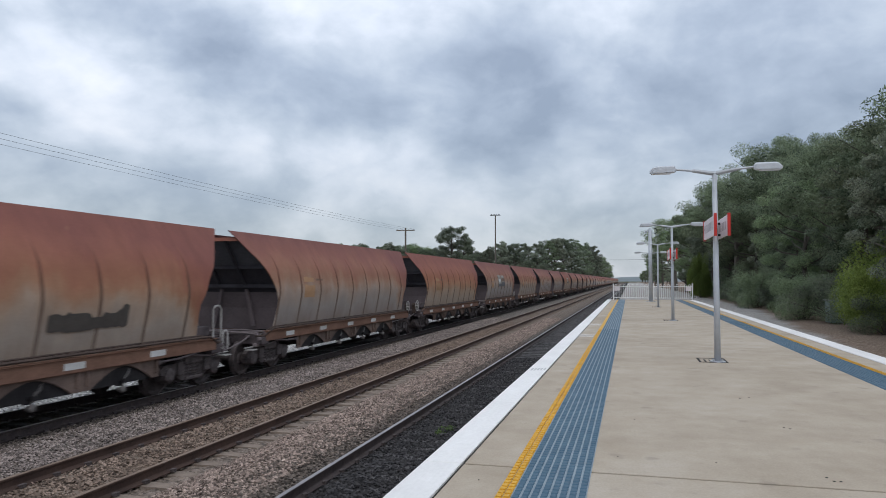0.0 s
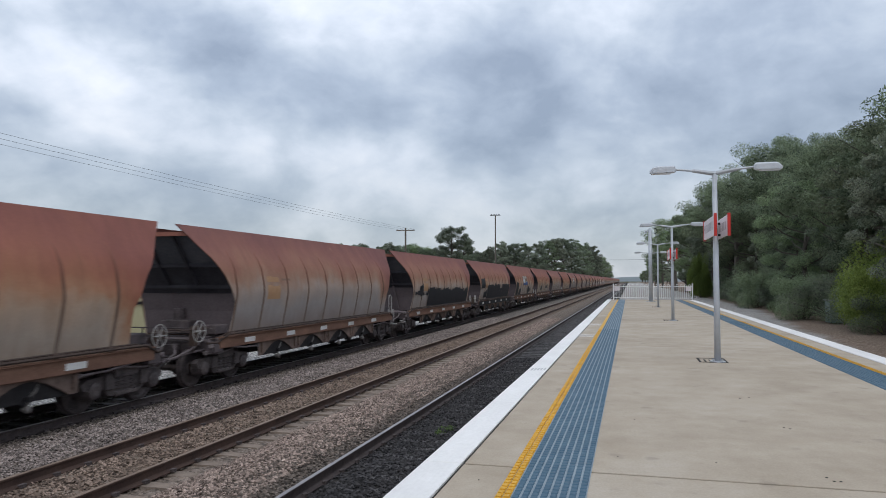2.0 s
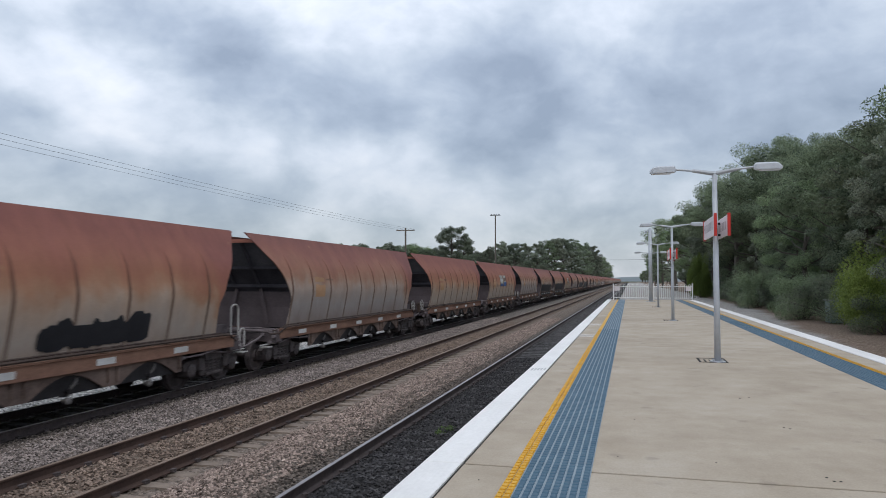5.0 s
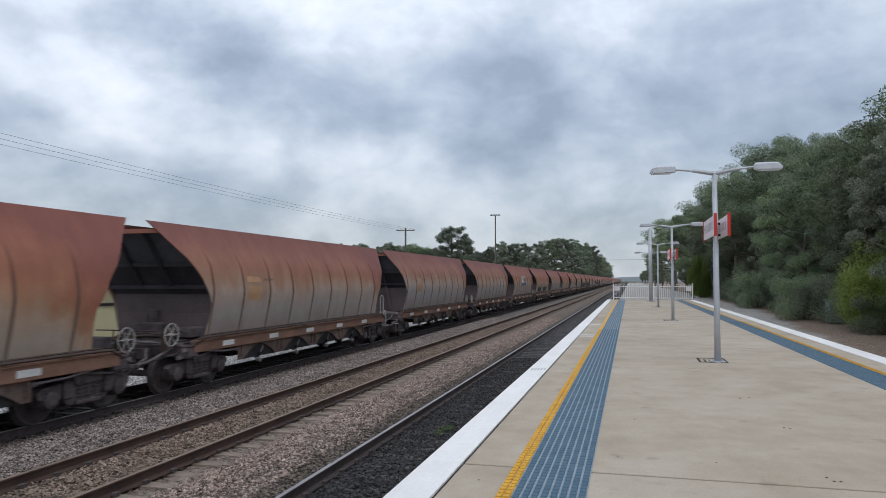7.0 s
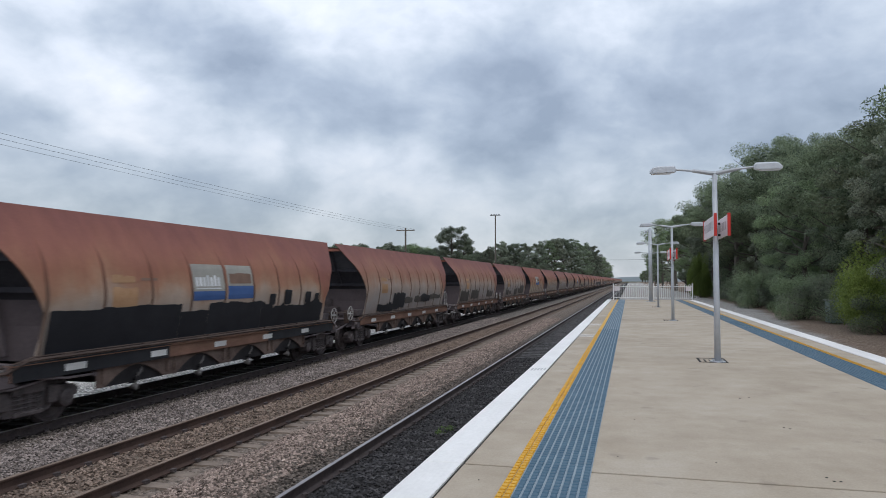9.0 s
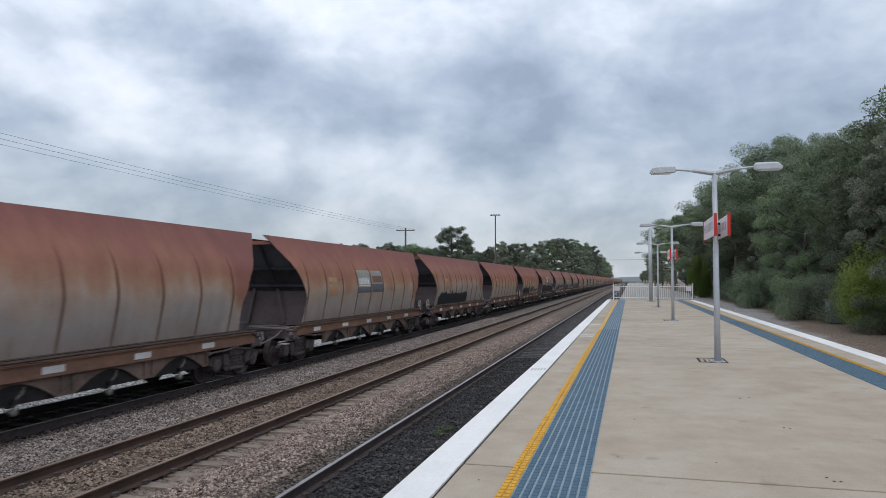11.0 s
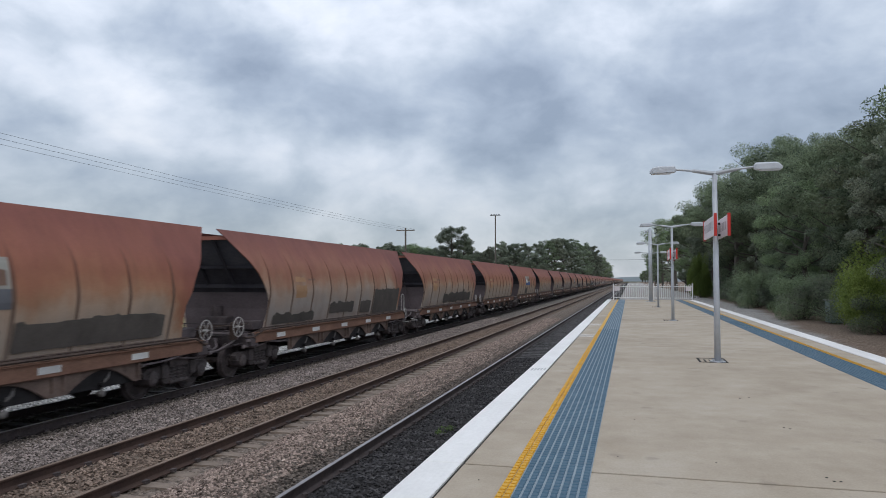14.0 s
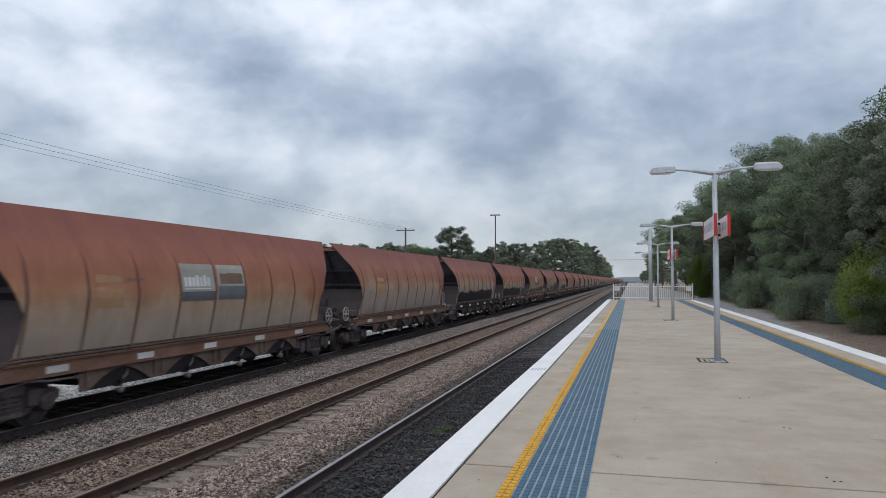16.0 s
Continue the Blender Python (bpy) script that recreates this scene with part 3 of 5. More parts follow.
def platform():
    p = thing("platform", 0, 0, 0, "concrete railway platform with white edges and tactile strips", "platform", kind="structure")
    sh = Shape()
    joints = [-12.0, -5.83, 0.17, 6.17, 18.2, 30.2, 42.2, 54.2, PEND]
    for a, b in zip(joints, joints[1:]):
        sh2 = Shape()
        sh2.box(P0 + 0.43, P1 - 0.43, a + 0.021, b - 0.021, -0.25, 0.0, None, 0.004)
        part("slab", sh2.mesh("slab", CONCRETE), p)
    # near-black core: shade in the gaps and under the coping is its colour
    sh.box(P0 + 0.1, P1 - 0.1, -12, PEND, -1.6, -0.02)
    part("platform_wall", sh.mesh("platform_wall", JOINT), p, "recessed platform face, shade put into its near-black colour")
    for x0, x1 in ((P0 + 0.06, P0 + 0.40), (P1 - 0.40, P1)):
        for a, b in zip(joints, joints[1:]):
            e = Shape()
            e.box(x0, x1, a + 0.006, b - 0.006, -0.22, 0.003, None, 0.006)
            part("edge_coping", e.mesh("edge_coping", WHITE), p, "white painted edge coping")
    # tactile strips, with raised studs where they pass near
    for side in (0, 1):
        def xx(v):
            return v if side == 0 else P0 + P1 - v
        a, b = sorted((xx(-0.877), xx(-0.326)))
        s = Shape()
        s.box(a, b, -12, PEND - 0.5, 0.0005, 0.004)
        strip = part("tactile_strip", s.mesh("tactile_strip", BLUEFAR if side else BLUEBED), p, "worn blue tactile paving strip")
        near = Shape()
        y1 = 24.0 if side == 0 else 30.0
        for r in range(8):
            x = xx(-0.877 + 0.035 + r * 0.0688)
            y = 3.2
            while y < y1:
                near.add([(x - 0.026, y - 0.038, 0.004), (x + 0.026, y - 0.038, 0.004), (x + 0.026, y + 0.038, 0.004), (x - 0.026, y + 0.038, 0.004),
                          (x - 0.020, y - 0.031, 0.011), (x + 0.020, y - 0.031, 0.011), (x + 0.020, y + 0.031, 0.011), (x - 0.020, y + 0.031, 0.011)],
                         [(4, 5, 6, 7), (0, 1, 5, 4), (1, 2, 6, 5), (2, 3, 7, 6), (3, 0, 4, 7)])
                y += 0.092
            near.box(x - 0.021, x + 0.021, y1, PEND - 0.5, 0.004, 0.0085)
        st = part("tactile_studs", raw_mesh("tactile_studs", near.v, near.f, BLUE), p, "blue raised studs")
        st["kind"] = "stuff"
        yel = Shape()
        for r in range(2):
            x = xx(-0.965 + r * 0.058)
            yel.box(x - 0.026, x + 0.026, -12, PEND - 0.5, 0.0005, 0.004)
            y = 3.2
            while y < y1:
                yel.box(x - 0.021, x + 0.021, y - 0.030, y + 0.030, 0.004, 0.012)
                y += 0.092
        part("warning_line", raw_mesh("warning_line", yel.v, yel.f, YELLOW), p, "yellow ribbed warning line")
    # pit covers by the lamps, edge boxes and old bolt stubs
    for y in (15.3, 30.1, 44.9):
        fr = Shape()
        for q in ((1.33, 1.87, -0.40, -0.36), (1.33, 1.87, 0.36, 0.40), (1.33, 1.37, -0.36, 0.36), (1.83, 1.87, -0.36, 0.36)):
            fr.box(q[0], q[1], y + q[2], y + q[3], 0.0005, 0.006)
        for i in range(4):
            fr.box(1.44 + 0.10 * i, 1.47 + 0.10 * i, y - 0.30, y + 0.10, 0.0005, 0.005)
        part("pit_frame", fr.mesh("pit_frame", JOINT), p, "thin steel frame of a pit cover")
    for y in (21.2, 26.5):
        fr = Shape()
        fr.box(-1.43, -1.02, y - 0.30, y + 0.30, 0.0005, 0.005)
        part("edge_cover", fr.mesh("edge_cover", PALE), p, "pale patched cover at the edge")
        for dy in (-0.34, 0.30):
            fr = Shape()
            fr.box(-1.45, -1.02, y + dy, y + dy + 0.07, 0.0005, 0.006)
            part("cover_rim", fr.mesh("cover_rim", WHITE), p, "white rim of the edge cover")
    for i in range(5):
        fr = Shape()
        fr.box(P0 + 0.12 + 0.055 * i, P0 + 0.15 + 0.055 * i, 12.75 + 0.03 * i, 13.1 + 0.02 * i, 0.0035, 0.0045)
        part("stencil_bar", fr.mesh("stencil_bar", SCUFF), p, "worn grey stencil mark")
    for x, y in ((1.58, 10.59), (1.45, 10.48), (1.63, 8.56), (1.68, 8.5), (1.55, 6.49), (1.58, 6.39), (1.63, 6.39), (0.73, 6.77), (-0.12, 6.78), (0.04, 8.6), (-1.2, 5.7)):
        st = Shape()
        st.tube([(x, y, -0.01), (x, y, 0.003)], [0.017 if x > 1 else 0.010, 0.012 if x > 1 else 0.007], 7)
        part("bolt_stub", st.mesh("bolt_stub", JOINT), p, "cut-off anchor bolt")
    return p


def verge():
    xs, ys = np.linspace(-1.4, 60, 62), np.concatenate([np.linspace(-20, 120, 120), np.linspace(130, FAR, 40)])
    rng = np.random.RandomState(9)
    pts, faces = [], []
    for y in ys:
        for x in xs:
            z = -1.25 + 0.25 * min(1.0, max(0.0, (x - 7.5) / 2.5)) + 0.02 * max(0.0, x - 12)
            pts.append((x, y, z + (rng.rand() - 0.5) * 0.10 * (x > 8)))
    k = len(xs)
    for j in range(len(ys) - 1):
        for i in range(k - 1):
            a = j * k + i
            faces.append((a, a + 1, a + 1 + k, a + k))
    return tagged(new("verge", raw_mesh("verge", pts, faces, VERGE)), "grey gravel verge with brown leaf litter under trees", "ground", kind="structure")


cloud = cloud_deck()
ground_sheet()
ballast_bed()
verge()
platform()
track(-11.46, RAILTOP, SLEEPERDARK, "coal line with polished rails under the wagons", 0.03)
track(-7.40, RAILTOPRUST, SLEEPER, "middle track with rusty brown rails", 0.002)
track(-3.46, RAILTOP, SLEEPERDARK, "platform track with polished rails on dark sooty ballast", 0.020)


# ---- the coal train ----
PITCH_W, LENGTH = 15.96, 15.29
CX = -11.46
# half width and setback of the end, by height over the rail
PROFILE = [(1.22, 1.27, 1.58), (1.40, 1.30, 1.60), (1.62, 1.345, 1.63), (1.85, 1.39, 1.65), (2.08, 1.43, 1.64), (2.30, 1.46, 1.50), (2.48, 1.455, 1.39), (2.65, 1.425, 1.29), (2.82, 1.395, 1.16), (2.99, 1.355, 1.00), (3.22, 1.25, 0.80), (3.45, 1.10, 0.58), (3.65, 0.975, 0.39), (3.86, 0.85, 0.19), (4.05, 0.73, 0.0)]
SIDE_Z = [p[0] for p in PROFILE]


def half_width(z):
    return float(np.interp(z, SIDE_Z, [p[1] for p in PROFILE]))


def setback(z):
    return float(np.interp(z, SIDE_Z, [p[2] for p in PROFILE]))


def side_sheet_mesh(s):
    """One curved side sheet with thickness; s is +1 for the side towards the platform."""
    sh, n = Shape(), 12
    for thick in (0.0, 0.03):
        o = len(sh.v)
        pts, faces = [], []
        for z, w, e in PROFILE:
            for i in range(n + 1):
                pts.append((s * (w - thick), e + (LENGTH - 2 * e) * i / n, z))
        for j in range(len(PROFILE) - 1):
            for i in range(n):
                a = j * (n + 1) + i
                faces.append((a, a + 1, a + n + 2, a + n + 1))
        sh.add(pts, faces)
    rows, half = len(PROFILE), len(PROFILE) * (n + 1)
    rim = []
    for j in range(rows - 1):
        for i in (0, n):
            a = j * (n + 1) + i
            rim.append((a, a + n + 1, a + n + 1 + half, a + half))
    for i in range(n):
        for j in (0, rows - 1):
            a = j * (n + 1) + i
            rim.append((a, a + 1, a + 1 + half, a + half))
    for q in rim:
        sh.add([sh.v[i] for i in q], [(0, 1, 2, 3)])
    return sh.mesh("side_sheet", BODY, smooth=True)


def rib_mesh(s):
    """A pressed vertical rib that follows the side."""
    sh = Shape()
    pts, faces, rows = [], [], [p for p in PROFILE if p[0] < 3.5]
    for z, w, e in rows:
        fade = min(1.0, (3.46 - z) / 0.55)
        d = 0.002 + 0.014 * max(0.0, fade)
        q = 0.018 + 0.012 * max(0.0, fade)
        pts += [(s * (w - 0.01), -q - 0.012, z), (s * (w + d), -q, z), (s * (w + d), q, z), (s * (w - 0.01), q + 0.012, z)]
    for j in range(len(rows) - 1):
        for i in range(3):
            a = j * 4 + i
            faces.append((a, a + 1, a + 5, a + 4))
    sh.add(pts, faces)
    return sh.mesh("rib", RIBTONE)


def end_sheet_mesh():
    """The end: a sloping sheet with stiffeners above, an upright dusty wall below, inset from the sides."""
    sh = Shape()
    rows = [(1.22, 1.62), (1.85, 1.64), (2.32, 1.58), (2.52, 1.46), (3.0, 1.08), (3.45, 0.68), (3.82, 0.34)]
    pts, faces = [], []
    for z, y in rows:
        w = half_width(z) - 0.035
        pts += [(-w, y, z), (w, y, z), (-w, y + 0.05, z), (w, y + 0.05, z)]
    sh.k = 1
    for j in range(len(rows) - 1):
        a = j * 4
        # upright wall, then the receding band in shade colour, then the dusted slope
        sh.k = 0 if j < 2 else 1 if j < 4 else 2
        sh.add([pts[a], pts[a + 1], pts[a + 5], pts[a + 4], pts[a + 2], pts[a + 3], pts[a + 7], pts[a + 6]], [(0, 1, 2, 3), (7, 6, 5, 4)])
    return sh.mesh("end_sheet", ENDGREY, ENDSHADE, ENDDUST)


def end_beam_mesh(z, y):
    sh = Shape()
    w = half_width(z) - 0.03
    sh.box(-w, w, y - 0.06, y + 0.05, z - 0.05, z + 0.05)
    return sh.mesh("cross_beam", RIBTONE if z > 3.5 else ENDSHADE)


def end_stiffener_mesh():
    sh = Shape()
    k = Matrix.Translation((0, 1.45, 2.54)) @ Matrix.Rotation(math.atan2(1.12, 1.28), 4, "X")
    sh.box(-0.03, 0.03, -0.06, 0.02, 0.0, 1.72, k)
    return sh.mesh("stiffener", ENDSHADE)


def end_brace_mesh(s):
    """A flat strut on the upright end wall, leaning towards the middle at its foot."""
    sh = Shape()
    k = Matrix.Translation((s * 0.52, 1.555, 1.90)) @ Matrix.Rotation(-0.22 * s, 4, "Y")
    sh.box(-0.05, 0.05, -0.04, 0.04, -0.62, 0.52, k, 0.01)
    return sh.mesh("brace", ENDGREY)


def end_gear_mesh():
    """Brake gear boxes and pipes on the end platform."""
    sh = Shape()
    sh.box(-0.55, 0.30, 1.25, 1.80, 1.25, 1.62, None, 0.03)
    sh.tube([(-0.2, 1.55, 1.62), (-0.2, 1.55, 1.92)], 0.16, 10)
    sh.tube([(0.4, 1.4, 1.30), (0.95, 1.4, 1.30)], 0.14, 10)
    sh.tube([(1.1, 0.35, 1.22), (1.1, 1.8, 1.22)], 0.03, 6)
    sh.tube([(0.7, 0.3, 1.42), (0.7, 1.7, 1.42)], 0.02, 6)
    sh.box(0.85, 1.25, 1.0, 1.6, 1.28, 1.52, None, 0.02)
    sh.tube([(-1.3, 0.85, 1.44), (1.25, 0.85, 1.44)], 0.018, 6)
    sh.tube([(-1.3, 0.66, 0.98), (1.3, 0.66, 0.98)], 0.03, 6)
    sh.tube([(1.18, 0.2, 0.92), (1.18, 0.9, 0.96), (1.12, 2.2, 1.02)], 0.026, 6)
    sh.tube([(0.9, -0.25, 0.78), (0.9, 0.5, 0.86), (0.8, 1.5, 0.95)], 0.024, 6)
    for x in (-0.8, 0.0, 0.75):
        sh.tube([(x, 0.85, 1.12), (x, 0.85, 1.44)], 0.016, 6)
    return sh.mesh("brake_gear", DECK)


def end_hose_meshes():
    """Brake pipes and hoses that run over and under the end deck."""
    runs = [([(-1.25, 0.58, 1.20), (-0.4, 0.56, 1.22), (0.5, 0.57, 1.19), (1.28, 0.60, 1.16)], 0.028),
            ([(-1.2, 0.95, 1.17), (0.1, 0.93, 1.19), (1.32, 0.97, 1.17)], 0.024),
            ([(-1.0, 1.35, 1.18), (0.4, 1.33, 1.21), (1.25, 1.30, 1.17)], 0.03),
            ([(1.36, 0.62, 1.02), (1.38, 1.2, 0.98), (1.36, 2.3, 0.86), (1.30, 3.0, 0.84)], 0.026),
            ([(1.30, 0.50, 0.86), (1.30, 1.1, 0.80), (1.26, 2.0, 0.90)], 0.022),
            ([(0.55, 0.30, 1.05), (0.75, 0.05, 0.88), (0.62, -0.22, 0.70), (0.40, -0.30, 0.62)], 0.032),
            ([(1.05, 0.55, 1.08), (1.12, 0.20, 1.00), (0.95, -0.12, 0.84), (0.80, -0.32, 0.76)], 0.026),
            ([(-0.6, 0.40, 1.00), (-0.5, 0.10, 0.80), (-0.3, -0.30, 0.66)], 0.03)]
    out = []
    for path, r in runs:
        sh = Shape()
        sh.tube(path, r, 7)
        for p in (path[0], path[-1]):
            sh.box(p[0] - 0.045, p[0] + 0.045, p[1] - 0.035, p[1] + 0.035, p[2] - 0.045, p[2] + 0.045, None, 0.01)
        out.append(sh.mesh("brake_pipe", HOSE))
    return out


def sill_mesh(s, mat):
    sh = Shape()
    x0, x1 = sorted((s * 1.30, s * 1.42))
    sh.box(x0, x1, 0.95, LENGTH - 0.95, 0.93, 1.20, None, 0.012)
    x0, x1 = sorted((s * 1.28, s * 1.46))
    sh.box(x0, x1, 0.95, LENGTH - 0.95, 1.20, 1.222)
    return sh.mesh("side_sill", mat)


def web_mesh(s):
    """The hanging web under the sill, cut by arches between the gate bays."""
    sh = Shape()
    y0, y1, n = 3.05, LENGTH - 3.05, 4
    step = (y1 - y0) / n
    x = s * 1.33
    for i in range(n):
        a = y0 + i * step
        c, r = a + step / 2, step * 0.40
        top = [(c + r * u, 0.54 + 0.35 * (0.5 + 0.5 * math.cos(math.pi * u)) ** 0.5) for u in np.linspace(-1, 1, 15)]
        pts, faces = [], []
        lows = [(a, 0.54)] + top + [(a + step, 0.54)]
        for th in (0.0, -0.03 * s):
            for yy, zz in lows:
                pts += [(x + th, yy, zz), (x + th, yy, 0.94)]
        m = len(lows)
        for o in (0, 2 * m):
            for j in range(m - 1):
                faces.append((o + 2 * j, o + 2 * j + 2, o + 2 * j + 3, o + 2 * j + 1))
        for j in range(m - 1):
            faces.append((2 * j, 2 * j + 2, 2 * m + 2 * j + 2, 2 * m + 2 * j))
        sh.add(pts, faces)
        for yy in (top[0][0] - 0.10, top[-1][0] + 0.10):
            b0, b1 = sorted((x + s * 0.002, x + s * 0.06))
            sh.box(b0, b1, yy - 0.02, yy + 0.02, 0.62, 0.93)
    return sh.mesh("side_web", WEB)


def gate_mesh():
    """A discharge gate hopper between the webs."""
    sh = Shape()
    sh.add([(-1.0, -1.0, 1.2), (1.0, -1.0, 1.2), (1.0, 1.0, 1.2), (-1.0, 1.0, 1.2), (-0.6, -0.42, 0.54), (0.6, -0.42, 0.54), (0.6, 0.42, 0.54), (-0.6, 0.42, 0.54)],
           [(4, 5, 6, 7), (0, 1, 5, 4), (1, 2, 6, 5), (2, 3, 7, 6), (3, 0, 4, 7), (3, 2, 1, 0)])
    sh.tube([(-1.2, 0, 0.60), (1.36, 0, 0.60)], 0.05, 8)
    for s in (-1, 1):
        lip = [(-0.97, 1.0), (-0.97, 0.525), (-0.14, 0.53), (-0.08, 0.49), (0.08, 0.49), (0.14, 0.53), (0.97, 0.525), (0.97, 1.0)]
        sh.prism(lip, 0, s * 1.20, s * 1.27)
    return sh.mesh("discharge_gate", GATEBLACK)


def knob_mesh():
    sh = Shape()
    sh.tube([(1.20, 0, 0.42), (1.30, 0, 0.42), (1.36, 0, 0.42), (1.38, 0, 0.42)], [0.03, 0.065, 0.065, 0.03], 10)
    # added pale levers: they stand in for the glint inside the arch
    sh.tube([(1.30, 0.0, 0.45), (1.30, 0.12, 0.70)], 0.02, 6)
    sh.tube([(1.24, 0.14, 0.62), (1.27, 0.22, 0.72), (1.27, 0.26, 0.82)], [0.022, 0.035, 0.02], 6)
    return sh.mesh("gate_knob", KNOBGREY)


def bogie_meshes():
    fr = Shape()
    out = [(-1.18, 0.50), (-1.22, 0.62), (-1.10, 0.70), (-0.72, 0.72), (-0.45, 0.80), (0.45, 0.80), (0.72, 0.72), (1.10, 0.70), (1.22, 0.62), (1.18, 0.50), (0.98, 0.46), (0.72, 0.50), (0.46, 0.30), (-0.46, 0.30), (-0.72, 0.50), (-0.98, 0.46)]
    fr.prism(out, 0, 1.00, 1.16)
    for y in (-0.90, 0.90):
        fr.tube([(0.90, y, 0.47), (1.20, y, 0.47), (1.24, y, 0.47)], [0.20, 0.17, 0.10], 12)
    fr.box(0.94, 1.22, -0.32, 0.32, 0.28, 0.37, None, 0.02)
    fr.box(0.94, 1.22, -0.36, 0.36, 0.66, 0.86, None, 0.02)
    fr.box(1.0, 1.23, -0.64, -0.42, 0.42, 0.76, None, 0.03)
    fr.box(1.0, 1.23, 0.42, 0.64, 0.42, 0.76, None, 0.03)
    frame_me = fr.mesh("bogie_side_frame", BOGIE)
    sp = Shape()
    pts = [(1.14 + 0.075 * math.cos(t), 0.075 * math.sin(t), 0.37 + 0.29 * t / (8 * math.pi)) for t in np.linspace(0, 8 * math.pi, 41)]
    sp.tube(pts, 0.016, 5)
    spring_me = sp.mesh("coil_spring", BOGIE)
    wh = Shape()
    r = 0.46
    prof = [(-0.07, r * 0.96), (-0.065, r + 0.028), (-0.035, r + 0.028), (-0.03, r), (0.065, r - 0.004), (0.07, r * 0.87), (0.02, r * 0.80), (0.01, r * 0.40), (0.05, r * 0.32), (0.06, 0.02)]
    n = 28
    pts = [(x, q * math.cos(2 * math.pi * i / n), q * math.sin(2 * math.pi * i / n)) for x, q in prof for i in range(n)]
    faces = [(j * n + i, j * n + (i + 1) % n, (j + 1) * n + (i + 1) % n, (j + 1) * n + i) for j in range(len(prof) - 1) for i in range(n)]
    faces += [tuple(range(n)), tuple(range((len(prof) - 1) * n, len(prof) * n))]
    wh.add(pts, faces)
    wheel_me = wh.mesh("wheel", BOGIE)
    ax = Shape()
    ax.tube([(-0.95, 0, 0), (0.95, 0, 0)], 0.08, 10)
    axle_me = ax.mesh("axle", BOGIE)
    bo = Shape()
    bo.box(-0.95, 0.95, -0.22, 0.22, 0.52, 0.78, None, 0.03)
    bo.box(-0.35, 0.35, -0.3, 0.3, 0.78, 0.95, None, 0.03)
    return frame_me, spring_me, wheel_me, axle_me, bo.mesh("bolster", BOGIE)


def handwheel_mesh():
    sh = Shape()
    r, n = 0.255, 24
    ring = [(0, r * math.cos(2 * math.pi * i / n), r * math.sin(2 * math.pi * i / n)) for i in range(n)]
    for i in range(n):
        sh.tube([ring[i], ring[(i + 1) % n]], 0.015, 5, False)
    for i in range(6):
        a = math.pi * i / 3
        sh.tube([(0, 0, 0), (0, r * math.cos(a), r * math.sin(a))], 0.011, 5, False)
    sh.tube([(-0.10, 0, 0), (0.04, 0, 0)], 0.035, 8)
    return sh.mesh("handwheel", PALEPIPE)


def wheel_stand_mesh():
    sh = Shape()
    sh.box(-0.24, -0.08, -0.06, 0.06, -0.36, 0.08, None, 0.015)
    sh.box(-0.30, -0.10, 0.06, 0.30, -0.10, 0.12, None, 0.03)
    sh.tube([(-0.9, 0.0, 0.02), (-0.08, 0.0, 0.02)], 0.02, 6)
    sh.tube([(-0.15, -0.9, 0.04), (-0.15, 0.7, 0.04)], 0.016, 6)
    return sh.mesh("wheel_stand", DARKPIPE)


def handrail_mesh(h):
    sh = Shape()
    def hoop(y, base, top, w):
        pts = [(1.22, y, base), (1.22, y, top - 0.12)] + [(1.22, y + w / 2 - w / 2 * math.cos(t), top - 0.12 + 0.12 * math.sin(t)) for t in np.linspace(0.3, math.pi - 0.3, 6)] + [(1.22, y + w, top - 0.12), (1.22, y + w, base)]
        sh.tube(pts, 0.024, 6)
    if h:
        hoop(0.42, 0.80, h, 0.36)
    hoop(0.95 if not h else 0.10, 0.86, 1.20 if not h else 1.36, 0.22)
    sh.tube([(1.22, 0.1, 0.80), (1.22, 1.1, 0.80)], 0.022, 6)
    sh.box(1.15, 1.40, 0.20, 0.50, 0.72, 0.75)
    return sh.mesh("handrail", PALEPIPE)


def surface_patch(y0, y1, z0, z1, mat, seed, rough=0.10, lift=0.008, steps=None, low=None):
    """A coat of paint that lies on the curved side, with a ragged outline where rough is above nought."""
    rng = random.Random(seed)
    n = steps or max(2, int((y1 - y0) / 0.075))
    sh = Shape()
    pts, faces, rows = [], [], 6
    top, bot, t, b = [], [], 0.0, 0.0
    for i in range(n + 1):
        if rng.random() < 0.45:
            t = 0.6 * t + rng.uniform(-1, 1) * rough * 1.1
        if rng.random() < 0.10:
            t += rng.uniform(-1, 1) * rough * 1.8
        if rng.random() < 0.5:
            b = 0.6 * b + rng.uniform(-1, 1) * rough * 0.5
        edge = rough * 0.8 * (1 if i in (0, n) else 0)
        top.append(z1 + t - edge)
        bot.append(z0 + (0 if low is None else b) + (edge if low is not None else 0))
    for i in range(n + 1):
        y = y0 + (y1 - y0) * i / n
        for j in range(rows + 1):
            z = bot[i] + (max(top[i], bot[i] + 0.03) - bot[i]) * j / rows
            pts.append((half_width(z) + lift, y, z))
    for i in range(n):
        for j in range(rows):
            a = i * (rows + 1) + j
            faces.append((a, a + rows + 1, a + rows + 2, a + 1))
    sh.add(pts, faces)
    return sh.mesh("overpaint", mat)


def coupler_mesh():
    sh = Shape()
    sh.box(-0.12, 0.12, -0.36, 0.9, 0.72, 0.98, None, 0.03)
    sh.box(-0.19, 0.19, -0.36, -0.08, 0.68, 1.02, None, 0.05)
    sh.tube([(0.35, 0.7, 0.85), (0.33, 0.2, 0.62), (0.25, -0.1, 0.45), (0.18, -0.34, 0.52)], 0.03, 6)
    return sh.mesh("coupler", BOGIE)


